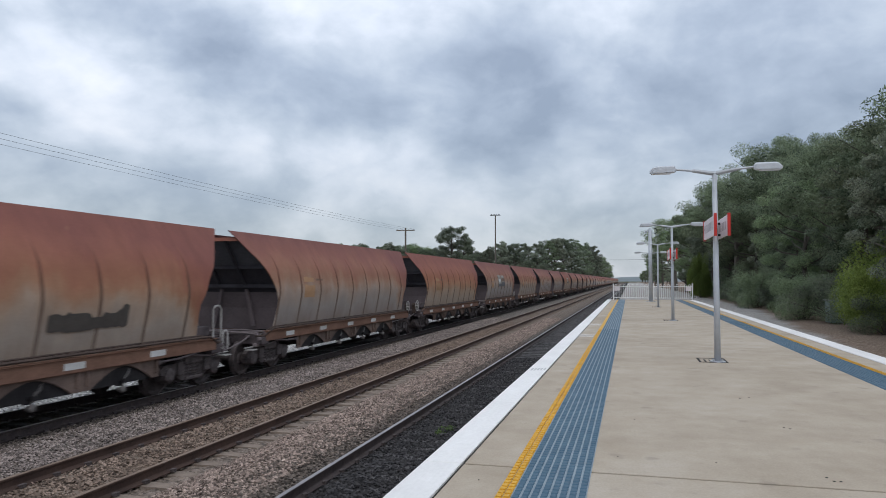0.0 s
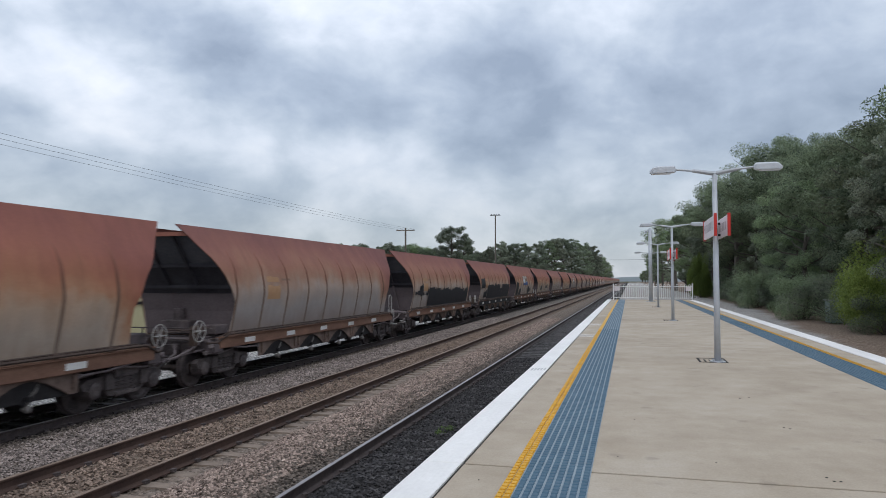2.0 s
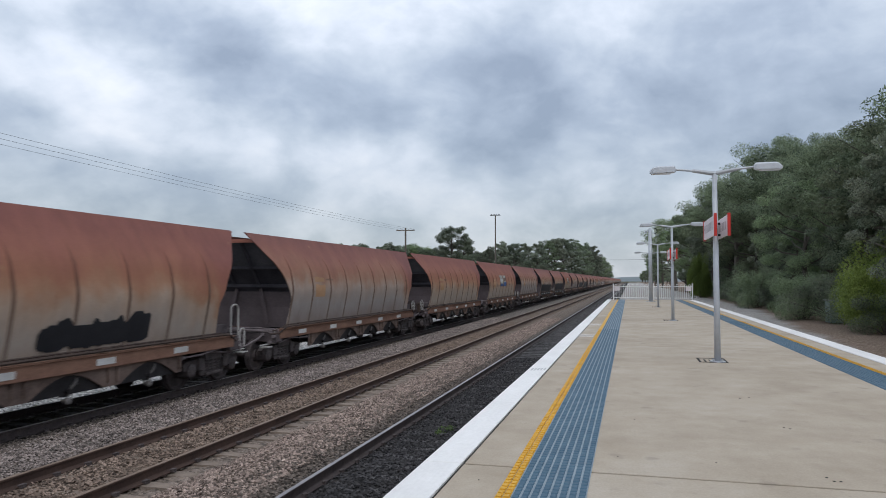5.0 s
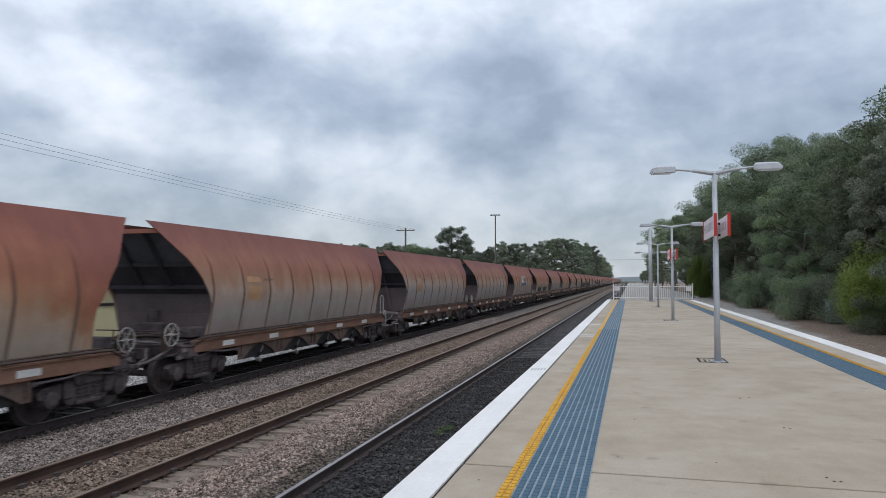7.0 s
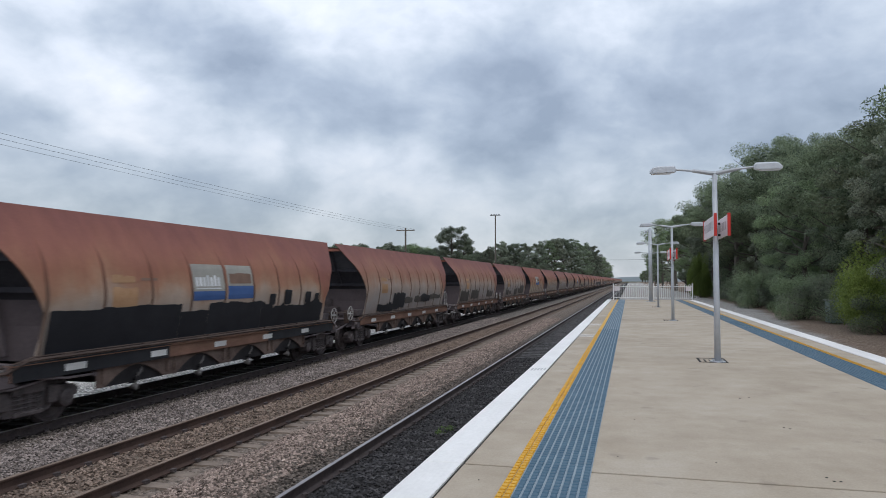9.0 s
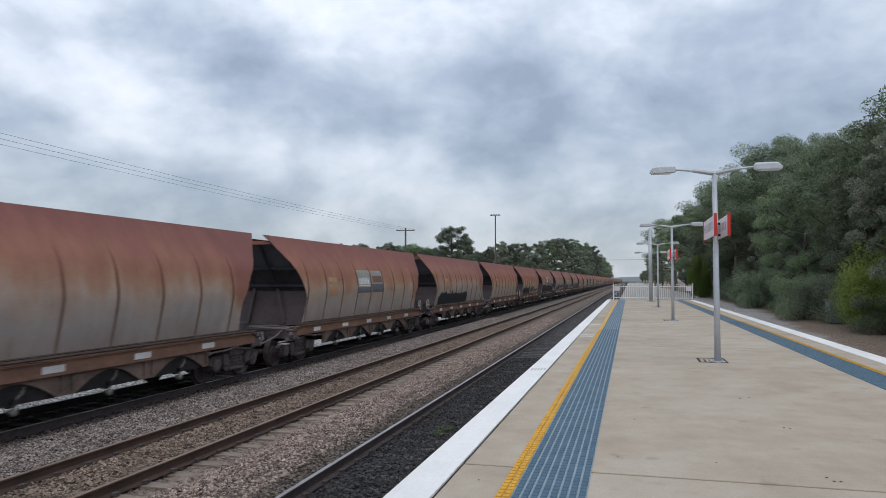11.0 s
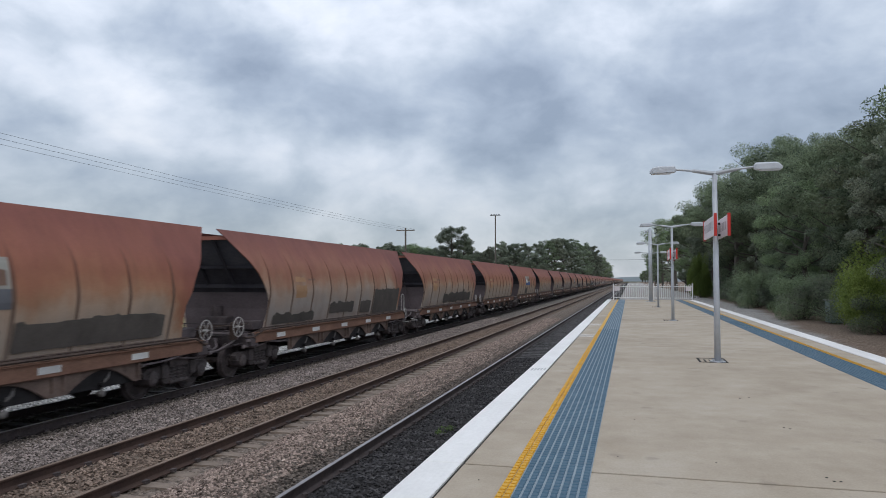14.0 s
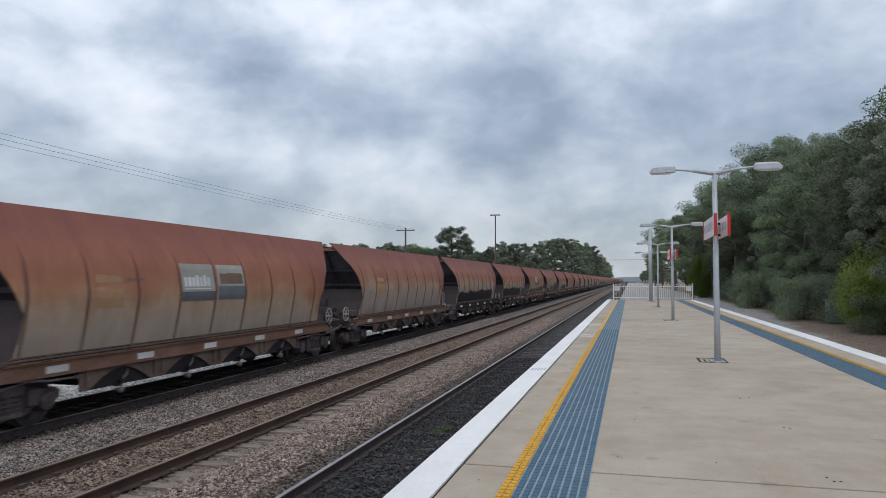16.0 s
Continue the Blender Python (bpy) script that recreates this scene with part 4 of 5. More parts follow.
def end_platform_mesh():
    sh = Shape()
    sh.box(-1.30, 1.30, 0.62, 2.0, 1.06, 1.12)
    sh.box(-1.35, 1.35, 0.60, 0.72, 0.86, 1.14, None, 0.02)
    sh.box(-0.5, 0.5, 0.5, LENGTH / 2, 0.80, 1.05)
    sh.box(1.15, 1.40, 0.72, 1.10, 0.84, 1.06, None, 0.02)
    return sh.mesh("end_platform", DECK)


def rope_rail_mesh():
    sh = Shape()
    L = LENGTH
    sh.tube([(1.30, 0.55, 1.10), (1.40, 0.85, 1.10), (1.46, 1.25, 1.27), (1.47, 1.6, 1.285), (1.47, L - 1.6, 1.285), (1.46, L - 1.25, 1.27), (1.40, L - 0.85, 1.10), (1.30, L - 0.55, 1.10)], 0.032, 6)
    sh.tube([(1.28, 0.6, 1.18), (1.30, 1.0, 1.20), (1.36, 1.5, 1.32), (1.36, L - 1.5, 1.32), (1.30, L - 1.0, 1.20), (1.28, L - 0.6, 1.18)], 0.02, 6)
    return sh.mesh("rope_rail", DARKPIPE)


def bracket_mesh():
    sh = Shape()
    sh.box(1.34, 1.47, -0.09, 0.09, 1.30, 1.335, None, 0.01)
    sh.tube([(1.45, -0.13, 1.325), (1.45, 0.13, 1.325)], 0.022, 7)
    return sh.mesh("lifting_lug", DARKPIPE)


def reflector_mesh():
    sh = Shape()
    sh.box(1.4245, 1.430, -0.26, 0.26, 1.00, 1.13)
    return sh.mesh("reflector", REFLECT)


FLIP = Matrix.Translation((0, LENGTH, 0)) @ Matrix.Diagonal((1, -1, 1, 1))


def mirrored(me, name, *mats):
    """A copy of a mesh turned end for end."""
    m = me.copy()
    m.transform(FLIP)
    m.flip_normals()
    return m


SIDE_NEAR, SIDE_FAR = side_sheet_mesh(1), side_sheet_mesh(-1)
RIB_NEAR, RIB_FAR = rib_mesh(1), rib_mesh(-1)
END_A = end_sheet_mesh()
END_B = mirrored(END_A, "end_sheet")
BEAMS_A = [end_beam_mesh(3.05, 1.03), end_beam_mesh(2.50, 1.46), end_beam_mesh(3.82, 0.32)]
BEAMS_B = [mirrored(q, "cross_beam") for q in BEAMS_A]
BRACES = [end_brace_mesh(q) for q in (-1, 1)]
STIFF_A = end_stiffener_mesh()
STIFF_B = mirrored(STIFF_A, "stiffener")
HOSES_A = end_hose_meshes()
GEAR_A = end_gear_mesh()
GEAR_B = mirrored(GEAR_A, "brake_gear")
HOSES_B = [mirrored(q, "brake_pipe") for q in HOSES_A[:5]]
SILLS = (sill_mesh(1, SILL), sill_mesh(-1, SILL))
WEBS = (web_mesh(1), web_mesh(-1))
GATE, KNOB = gate_mesh(), knob_mesh()
FRAME_ME, SPRING_ME, WHEEL_ME, AXLE_ME, BOLSTER_ME = bogie_meshes()
FRAME_B = FRAME_ME.copy()
for q in (FRAME_B,):
    q.transform(Matrix.Diagonal((-1, 1, 1, 1)))
    q.flip_normals()
HANDWHEEL, STAND = handwheel_mesh(), wheel_stand_mesh()
HANDRAIL_A = handrail_mesh(0.0)
HANDRAIL_B = mirrored(handrail_mesh(2.02), "handrail")
COUPLER_A = coupler_mesh()
COUPLER_B = mirrored(COUPLER_A, "coupler")
DECK_A = end_platform_mesh()
DECK_B = mirrored(DECK_A, "end_platform")
ROPE, LUG, REFL = rope_rail_mesh(), bracket_mesh(), reflector_mesh()
fl = Shape()
fl.box(-1.2, 1.2, 1.9, LENGTH - 1.9, 1.20, 1.24)
HOPPER_FLOOR = fl.mesh("hopper_floor", ENDSHADE)

PLATE_ME = surface_patch(3.30, 4.05, 2.12, 2.52, PLATE, 1, 0.015)
STENCIL_ME = surface_patch(3.30, 4.00, 2.62, 2.78, PLATE, 2, 0.02)
BAR_ME = surface_patch(4.18, 4.72, 2.66, 2.72, LOGOBROWN, 3, 0.0)
LOGO_A = surface_patch(6.02, 7.38, 2.36, 3.06, LOGOWHITE, 4, 0.0)
LOGO_B = surface_patch(6.02, 7.38, 2.18, 2.40, LOGOBLUE, 5, 0.0, 0.010)
LOGO_C = surface_patch(7.52, 8.78, 2.44, 3.06, LOGOWHITE, 6, 0.0)
LOGO_D = surface_patch(7.52, 8.78, 2.18, 2.52, LOGOBLUE, 7, 0.0, 0.010)
LOGO_BW = surface_patch(6.02, 7.38, 2.18, 2.40, LOGOWASH, 5, 0.0, 0.010)
LOGO_DW = surface_patch(7.52, 8.78, 2.18, 2.52, LOGOWASH, 7, 0.0, 0.010)
LOGO_E = surface_patch(7.62, 8.70, 2.58, 2.84, LOGOBROWN, 8, 0.02, 0.012)
LOGO_BARS = [surface_patch(6.12 + 0.155 * i, 6.12 + 0.155 * i + 0.115, 2.52, 2.52 + h, LETTER, 9, 0.0, 0.012) for i, h in enumerate((0.22, 0.22, 0.22, 0.27, 0.22, 0.27, 0.22))]
LOGO_LINE = surface_patch(6.12, 7.20, 2.45, 2.48, LETTER, 9, 0.0, 0.012)


def wagon(k, near, mid=True):
    """A coal hopper wagon; its origin is under the top corner of its trailing end."""
    w = thing("coal_wagon", CX, 0, RAIL, WAGON_LABELS.get(k, "rust red coal hopper wagon with dusty grey lower sides"), "wagon", "wagons of the coal train")
    flip = k % 2 == 1
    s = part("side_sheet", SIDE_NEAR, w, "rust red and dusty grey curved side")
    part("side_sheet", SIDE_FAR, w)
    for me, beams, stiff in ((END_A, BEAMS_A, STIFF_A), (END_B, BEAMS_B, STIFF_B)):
        e = part("end_sheet", me, w, "dusty end sheet with gap shade put into its dark band")
        if near:
            for q in beams:
                part("cross_beam", q, e)
            for x in (-0.42, 0.42):
                part("stiffener", stiff, e, "", (x, 0, 0))
    part("side_sill", SILLS[0], w)
    part("side_sill", SILLS[1], w)
    for a, b in BLACK_SILLS.get(k, ()):
        sh = Shape()
        sh.box(1.4205, 1.4235, a, b, 0.932, 1.198)
        sh.box(1.285, 1.4625, a, b, 1.2185, 1.2245)
        part("sill_overpaint", sh.mesh("sill_overpaint", SILLBLACK), w, "black overpaint on the sill")
    part("end_platform", DECK_A, w)
    part("end_platform", DECK_B, w)
    part("hopper_floor", HOPPER_FLOOR, w)
    for i in range(9 if mid else 0):
        part("rib", RIB_NEAR, w, "", (0, 1.66 + 1.435 * i, 0))
        if near:
            part("rib", RIB_FAR, w, "", (0, 1.66 + 1.435 * i, 0))
    part("side_web", WEBS[0], w)
    for y in (1.55, LENGTH - 1.55):
        b = part("bogie", BOLSTER_ME, w, "dark grimy four-wheel bogie", (0, y, 0))
        part("side_frame", FRAME_ME, b)
        for dy in (-0.9, 0.9) if mid else ():
            for x in (-0.7525, 0.7525):
                wh = part("wheel", WHEEL_ME, b, "", (x, dy, 0.46))
                if x > 0:
                    wh.rotation_euler = (0, 0, 0)
                else:
                    wh.rotation_euler = (0, 0, math.pi)
        if near:
            part("side_frame", FRAME_B, b)
            for dy in (-0.2, 0.0, 0.2):
                part("coil_spring", SPRING_ME, b, "", (0, dy, 0))
            for dy in (-0.9, 0.9):
                part("axle", AXLE_ME, b, "", (0, dy, 0.46))
    for i in range(5 if mid else 0):
        part("reflector", REFL, w, "", (0, 2.4 + i * 2.42, 0))
    step = (LENGTH - 6.1) / 4
    for i in range(4 if mid else 0):
        part("discharge_gate", GATE, w, "", (0, 3.05 + step * (i + 0.5), 0))
    part("plate", PLATE_ME, w, "orange stencilled plate")
    if near:
        part("side_web", WEBS[1], w)
        for i in range(4):
            part("gate_knob", KNOB, w, "", (0, 3.05 + step * (i + 0.5), 0))
        part("coupler", COUPLER_A, w)
        part("coupler", COUPLER_B, w)
        if flip:
            part("brake_gear", GEAR_A, w)
        else:
            for q in BRACES:
                part("brace", q, w, "dusty flat strut")
        part("brake_gear", GEAR_B, w)
        for q in HOSES_A + HOSES_B:
            part("brake_pipe", q, w)
        part("rope_rail", ROPE, w)
        part("stencil", STENCIL_ME, w)
        part("stencil_bar", BAR_ME, w)
        for y in (2.2, 4.4, 6.8, 9.6, 11.6, 13.0):
            part("lifting_lug", LUG, w, "", (0, y, 0))
        if flip:
            hw = part("handwheel", HANDWHEEL, w, "pale spoked brake handwheel", (1.30, 0.22, 1.42))
            part("wheel_stand", STAND, hw)
            if k % 4 == 1:
                part("handrail", HANDRAIL_B, w, "pale bent-pipe handrail")
        else:
            hw = part("handwheel", HANDWHEEL, w, "pale spoked brake handwheel", (1.30, LENGTH - 0.62, 1.42))
            part("wheel_stand", STAND, hw)
            part("handrail", HANDRAIL_A, w, "pale bent-pipe handrail")
    if k % 4 == 2:
        low = (("faded_panel", LOGO_BW), ("faded_panel", LOGO_DW)) if k in (6, 26, 34, 38) or k < 2 else (("blue_panel", LOGO_B), ("blue_panel", LOGO_D))
        for nm, me in (("white_panel", LOGO_A), ("white_panel", LOGO_C), ("washed_stripe", LOGO_E), *low):
            part(nm, me, w)
        if near:
            for me in LOGO_BARS:
                part("lettering_bar", me, w)
            part("lettering_bar", LOGO_LINE, w)
    for i, (y0, y1, z0, z1, dark, rag) in enumerate(PATCHES.get(k, ())):
        part("overpaint", surface_patch(y0, y1, z0, z1, PATCH if dark else PATCHGREY, 31 * k + i, rag, 0.0225 + 0.0015 * i, None, 1 if z0 > 1.3 else None), w, "patch of dark overpaint")
    return w


# stretches of the sill under black overpaint, by wagon
BLACK_SILLS = {3: [(0.97, 14.3)], 7: [(0.97, 14.3)], 8: [(0.97, 11.3)], 22: [(0.97, 5.2), (9.7, 14.3)], 35: [(0.97, 8.2)], 36: [(0.97, 14.3)]}
# coats of overpaint by wagon: from, to, bottom, top, black or grey-brown, raggedness
PATCHES = {
    1: [(4.2, 5.6, 1.5, 2.05, 0, 0.06), (9.0, 11.1, 1.72, 2.08, 0, 0.04)],
    2: [(1.75, 3.1, 1.32, 2.45, 1, 0.05), (3.4, 4.8, 1.32, 1.85, 1, 0.03), (9.2, 10.3, 1.34, 2.05, 1, 0.025), (10.3, 11.1, 1.5, 1.95, 0, 0.05)],
    3: [(1.72, 3.0, 2.1, 2.78, 1, 0.03), (2.7, 3.8, 1.42, 1.88, 1, 0.03), (3.9, 9.0, 1.26, 2.35, 1, 0.05), (9.0, 9.9, 1.26, 2.05, 1, 0.03), (9.9, 13.4, 1.26, 2.35, 1, 0.03)],
    4: [(1.8, 4.2, 1.9, 2.2, 1, 0.14), (4.2, 13.3, 1.26, 2.20, 1, 0.09)],
    7: [(1.76, 13.4, 1.26, 2.20, 1, 0.025)],
    8: [(1.76, 11.6, 1.26, 2.15, 1, 0.025), (11.7, 13.2, 1.4, 2.0, 0, 0.04)],
    13: [(3.0, 6.0, 1.4, 1.9, 1, 0.08), (8.0, 11.0, 1.4, 1.9, 1, 0.08)],
    19: [(2.6, 4.0, 1.45, 1.95, 0, 0.10), (4.3, 5.3, 1.5, 1.85, 0, 0.10), (7.0, 8.5, 1.36, 1.95, 0, 0.07), (9.2, 10.15, 1.5, 1.98, 0, 0.07), (10.25, 12.5, 1.45, 2.12, 0, 0.05)],
    20: [(1.9, 4.2, 1.35, 2.0, 0, 0.07), (4.9, 7.2, 1.45, 2.0, 0, 0.08), (10.2, 12.4, 1.45, 1.95, 0, 0.07)],
    21: [(3.0, 5.0, 1.35, 1.7, 1, 0.06), (4.9, 6.6, 1.4, 2.05, 1, 0.05), (6.6, 7.8, 1.6, 1.86, 0, 0.04), (8.1, 9.3, 1.6, 1.9, 0, 0.05), (9.2, 10.8, 1.6, 1.96, 1, 0.04), (10.8, 12.9, 1.7, 1.96, 0, 0.05)],
    22: [(1.74, 5.6, 1.26, 2.12, 1, 0.02), (5.6, 6.7, 1.26, 1.95, 1, 0.01), (6.7, 9.3, 1.26, 2.10, 1, 0.015), (9.3, 13.4, 1.26, 2.02, 1, 0.06), (9.7, 10.05, 1.95, 2.28, 1, 0.02), (10.6, 11.05, 1.95, 2.42, 1, 0.03), (12.0, 12.4, 1.95, 2.30, 1, 0.03), (12.7, 13.0, 1.95, 2.25, 1, 0.02)],
    23: [(1.9, 6.5, 1.35, 1.9, 1, 0.10), (7.2, 9.8, 1.5, 1.95, 0, 0.08), (10.2, 12.8, 1.5, 1.75, 0, 0.06)],
    25: [(2.0, 9.0, 1.3, 1.9, 1, 0.07)],
    28: [(6.1, 7.05, 1.40, 2.02, 0, 0.015)],
    30: [(6.0, 7.3, 1.35, 1.95, 0, 0.03)],
    32: [(5.6, 12.4, 1.42, 1.95, 0, 0.05)],
    33: [(2.0, 4.8, 1.35, 1.68, 0, 0.04), (6.0, 8.2, 1.5, 1.88, 0, 0.04), (8.9, 10.0, 1.42, 1.9, 0, 0.03), (10.3, 13.4, 1.28, 2.30, 0, 0.03)],
    34: [(1.9, 4.4, 1.38, 1.72, 0, 0.05), (4.9, 6.6, 1.3, 1.78, 0, 0.05), (7.4, 8.6, 1.42, 1.85, 0, 0.05), (8.9, 12.9, 1.42, 1.95, 0, 0.025)],
    35: [(1.74, 11.0, 1.32, 1.98, 1, 0.06), (12.0, 13.3, 1.4, 1.92, 1, 0.04)],
    36: [(1.76, 12.6, 1.26, 1.94, 1, 0.06)],
    39: [(3.0, 8.0, 1.3, 1.9, 1, 0.08)],
}
WAGON_LABELS = {}
for k in range(-45, 43):
    if k in PATCHES:
        WAGON_LABELS[k] = "rust red coal hopper wagon with dark overpaint patches"
    elif k % 4 == 2:
        WAGON_LABELS[k] = "rust red coal hopper wagon with blue and white panels"
WAGON_LABELS[2] = "rust red coal hopper wagon with panels and black patches"
WAGON_LABELS[22] = "rust red coal hopper wagon with panels above black band"
WAGON_LABELS[34] = "rust red coal hopper wagon with panels above grey patches"

TRAIN = {k: wagon(k, k > -3, k > -10) for k in range(-42, 41)}


# ---- things on the platform ----
def lamp_post(y, sign):
    t = thing("lamp_post", 1.68, y, 0, "grey steel double-arm platform lamp post" + (" carrying red-edged name boards" if sign else ""), "lamp post", "platform lamp posts")
    sh = Shape()
    sh.tube([(0, 0, 0.0), (0, 0, 0.02)], 0.15, 12)
    for a in range(4):
        c, s = 0.11 * math.cos(a * 1.5708 + 0.785), 0.11 * math.sin(a * 1.5708 + 0.785)
        sh.tube([(c, s, 0.02), (c, s, 0.055)], 0.016, 6)
    part("base_plate", sh.mesh("base_plate", GALV), t)
    sh = Shape()
    sh.tube([(0, 0, 0.02), (0, 0, 1.2), (0, 0, 3.80)], [0.062, 0.058, 0.045], 14)
    part("pole", sh.mesh("pole", GALV, smooth=True), t)
    for s in (-1, 1):
        sh = Shape()
        sh.tube([(0, 0, 3.76), (s * 0.42, 0, 3.835)], [0.045, 0.036], 10)
        sh.tube([(s * 0.40, 0, 3.832), (s * 0.78, 0, 3.872)], 0.022, 8)
        arm = part("arm", sh.mesh("arm", GALV), t)
        sh = Shape()
        x0, x1 = 0.74, 1.25
        rows = [(x0, 0.055, 3.83, 3.92), (x0 + 0.03, 0.075, 3.81, 3.945), (x0 + 0.36, 0.10, 3.805, 3.945), (x0 + 0.44, 0.095, 3.81, 3.93), (x1, 0.06, 3.815, 3.87)]
        pts, faces = [], []
        for x, wd, a, b in rows:
            pts += [(s * x, -wd, a), (s * x, wd, a), (s * x, wd, b - 0.03), (s * x, wd * 0.6, b), (s * x, -wd * 0.6, b), (s * x, -wd, b - 0.03)]
        for j in range(len(rows) - 1):
            for i in range(6):
                a, b = j * 6 + i, j * 6 + (i + 1) % 6
                faces.append((a, b, b + 6, a + 6))
        faces += [tuple(range(6)), tuple(range(24, 30))]
        sh.add(pts, faces)
        head = part("luminaire", sh.mesh("luminaire", LAMPGREY), t, "grey street lamp head")
        sh = Shape()
        a, b = sorted((s * (x0 + 0.10), s * (x1 - 0.03)))
        sh.box(a, b, -0.07, 0.07, 3.785, 3.812, None, 0.01)
        part("lens", sh.mesh("lens", LENS), head)
    if sign:
        for s in (-1, 1):
            sh = Shape()
            a, b = sorted((s * (0.115 if s < 0 else 0.09), s * (0.145 if s < 0 else 0.12)))
            sh.box(a, b, -1.14, 0.72, 2.46, 2.84, None, 0.004)
            board = part("name_board", sh.mesh("name_board", SIGNWHITE), t, "white station name board seen edge-on")
            sh = Shape()
            a, b = sorted((s * (0.105 if s < 0 else 0.08), s * (0.155 if s < 0 else 0.13)))
            sh.box(a, b, -1.20, -1.138, 2.44, 2.86)
            sh.box(a, b, 0.718, 0.78, 2.44, 2.86)
            part("end_cap", sh.mesh("end_cap", RED), board, "red end cap")
            sh = Shape()
            for i in range(7):
                xf = -0.1465 if s < 0 else 0.0885
                sh.add([(xf, -0.85 + 0.22 * i, 2.58), (xf, -0.70 + 0.22 * i, 2.58), (xf, -0.70 + 0.22 * i, 2.74), (xf, -0.85 + 0.22 * i, 2.74)], [(0, 1, 2, 3)])
            part("lettering_bar", sh.mesh("lettering_bar", SIGNGREY), board)
        for z in (2.52, 2.75):
            sh = Shape()
            sh.box(-0.115, 0.09, -0.03, 0.03, z - 0.02, z + 0.02)
            part("bracket", sh.mesh("bracket", BLACK), t)
    return t


def camera_pole():
    t = thing("security_pole", 1.58, 56.4, 0, "tall grey steel pole with security camera on top", "pole")
    sh = Shape()
    sh.tube([(0, 0, 0), (0, 0, 0.03)], 0.35, 12)
    part("base_plate", sh.mesh("base_plate", GALV), t)
    sh = Shape()
    sh.tube([(0, 0, 0.03), (0, 0, 5.6)], [0.15, 0.13], 12)
    part("pole", sh.mesh("pole", GALV, smooth=True), t)
    sh = Shape()
    sh.tube([(-0.1, 0, 5.45), (-0.35, -0.05, 5.45)], 0.03, 6)
    sh.tube([(-0.30, -0.30, 5.32), (-0.30, 0.05, 5.38)], 0.10, 10)
    part("security_camera", sh.mesh("security_camera", LAMPGREY), t)
    sh = Shape()
    sh.tube([(0.35 + 0.16 * math.cos(a), -0.02, 5.40 + 0.2 * math.sin(a)) for a in np.linspace(-2.4, 2.4, 9)], 0.025, 6)
    part("cable_loop", sh.mesh("cable_loop", BLACK), t)


def fence():
    t = thing("fence", 0, 61.2, 0, "white steel hoop-top fence across the platform end", "fence")
    x0, x1 = -1.30, 4.98
    po = Shape()
    po.box(-0.04, 0.04, -0.04, 0.04, 0, 1.36, None, 0.008)
    post = po.mesh("post", FENCEWHITE)
    for x in (x0, 1.52, 1.95, x1):
        part("post", post, t, "", (x, 0, 0))
    for z in (0.16, 1.10):
        for a, b in ((x0, 1.52), (1.95, x1)):
            sh = Shape()
            sh.box(a + 0.04, b - 0.04, -0.02, 0.02, z - 0.025, z + 0.025)
            part("rail", sh.mesh("rail", FENCEWHITE), t)
    ho = Shape()
    ho.tube([(-0.08, 0, 0.1), (-0.08, 0, 1.18)] + [(-0.08 * math.cos(a), 0, 1.18 + 0.10 * math.sin(a)) for a in np.linspace(0.4, 2.74, 6)] + [(0.08, 0, 1.18), (0.08, 0, 0.1)], 0.014, 5)
    hoop = ho.mesh("hoop", FENCEWHITE)
    for a, b in ((x0, 1.52), (1.95, x1)):
        n = int((b - a - 0.2) / 0.31)
        for i in range(n):
            part("hoop", hoop, t, "", (a + 0.2 + (b - a - 0.4) * i / (n - 1), 0, 0))
    for x in (x0 + 0.30, x1 - 0.30):
        sh = Shape()
        sh.box(x - 0.22, x + 0.22, -0.05, -0.03, 0.75, 1.12)
        part("notice", sh.mesh("notice", SIGNWHITE), t, "small pale notice board")


for y, s in ((15.04, True), (29.84, True), (44.6, False), (59.3, False)):
    lamp_post(y, s)
camera_pole()
fence()


# ---- beyond the train ----
def shed():
    t = thing("trackside_hut", -19.0, 13.0, -1.6, "cream clad trackside hut with a brown pitched roof", "hut")
    sh = Shape()
    sh.box(-2.0, 2.0, -7.0, 12.5, 0, 2.94)
    part("wall", sh.mesh("wall", CREAM), t)
    sh = Shape()
    sh.prism([(-2.3, 2.94), (2.25, 2.94), (2.25, 3.02), (0.0, 4.25), (-2.3, 3.02)], 1, -7.3, 12.8)
    part("roof", sh.mesh("roof", ROOF), t)
    sh = Shape()
    sh.box(2.0, 2.06, -7.0, 12.5, 2.36, 2.46)
    part("gutter_strip", sh.mesh("gutter_strip", BLACK), t, "dark horizontal strip")
    return t


def power_pole(x, y, h):
    t = thing("power_pole", x, y, -1.6, "weathered timber power pole with a single crossarm", "power pole")
    sh = Shape()
    sh.tube([(0, 0, 0), (0, 0, h)], [0.19, 0.13], 10)
    part("pole", sh.mesh("pole", TIMBER), t)
    sh = Shape()
    sh.box(-1.5, 1.5, -0.06, 0.06, h - 0.45, h - 0.30)
    part("crossarm", sh.mesh("crossarm", TIMBER), t)
    for i in (-1.35, -0.5, 0.5, 1.35):
        sh = Shape()
        sh.tube([(i, 0, h - 0.30), (i, 0, h - 0.22), (i, 0, h - 0.12)], [0.02, 0.06, 0.04], 8)
        part("insulator", sh.mesh("insulator", LAMPGREY), t)
    return t


def wires():
    for x in (-35.35, -34.0, -32.75):
        sh = Shape()
        sh.tube([(x, y, 9.33 + 0.00019 * (y - 66) ** 2) for y in np.linspace(106, -24, 27)], 0.009, 5)
        tagged(new("power_line", sh.mesh("power_line", BLACK)), "thin black overhead power line", "power line", "overhead power lines")


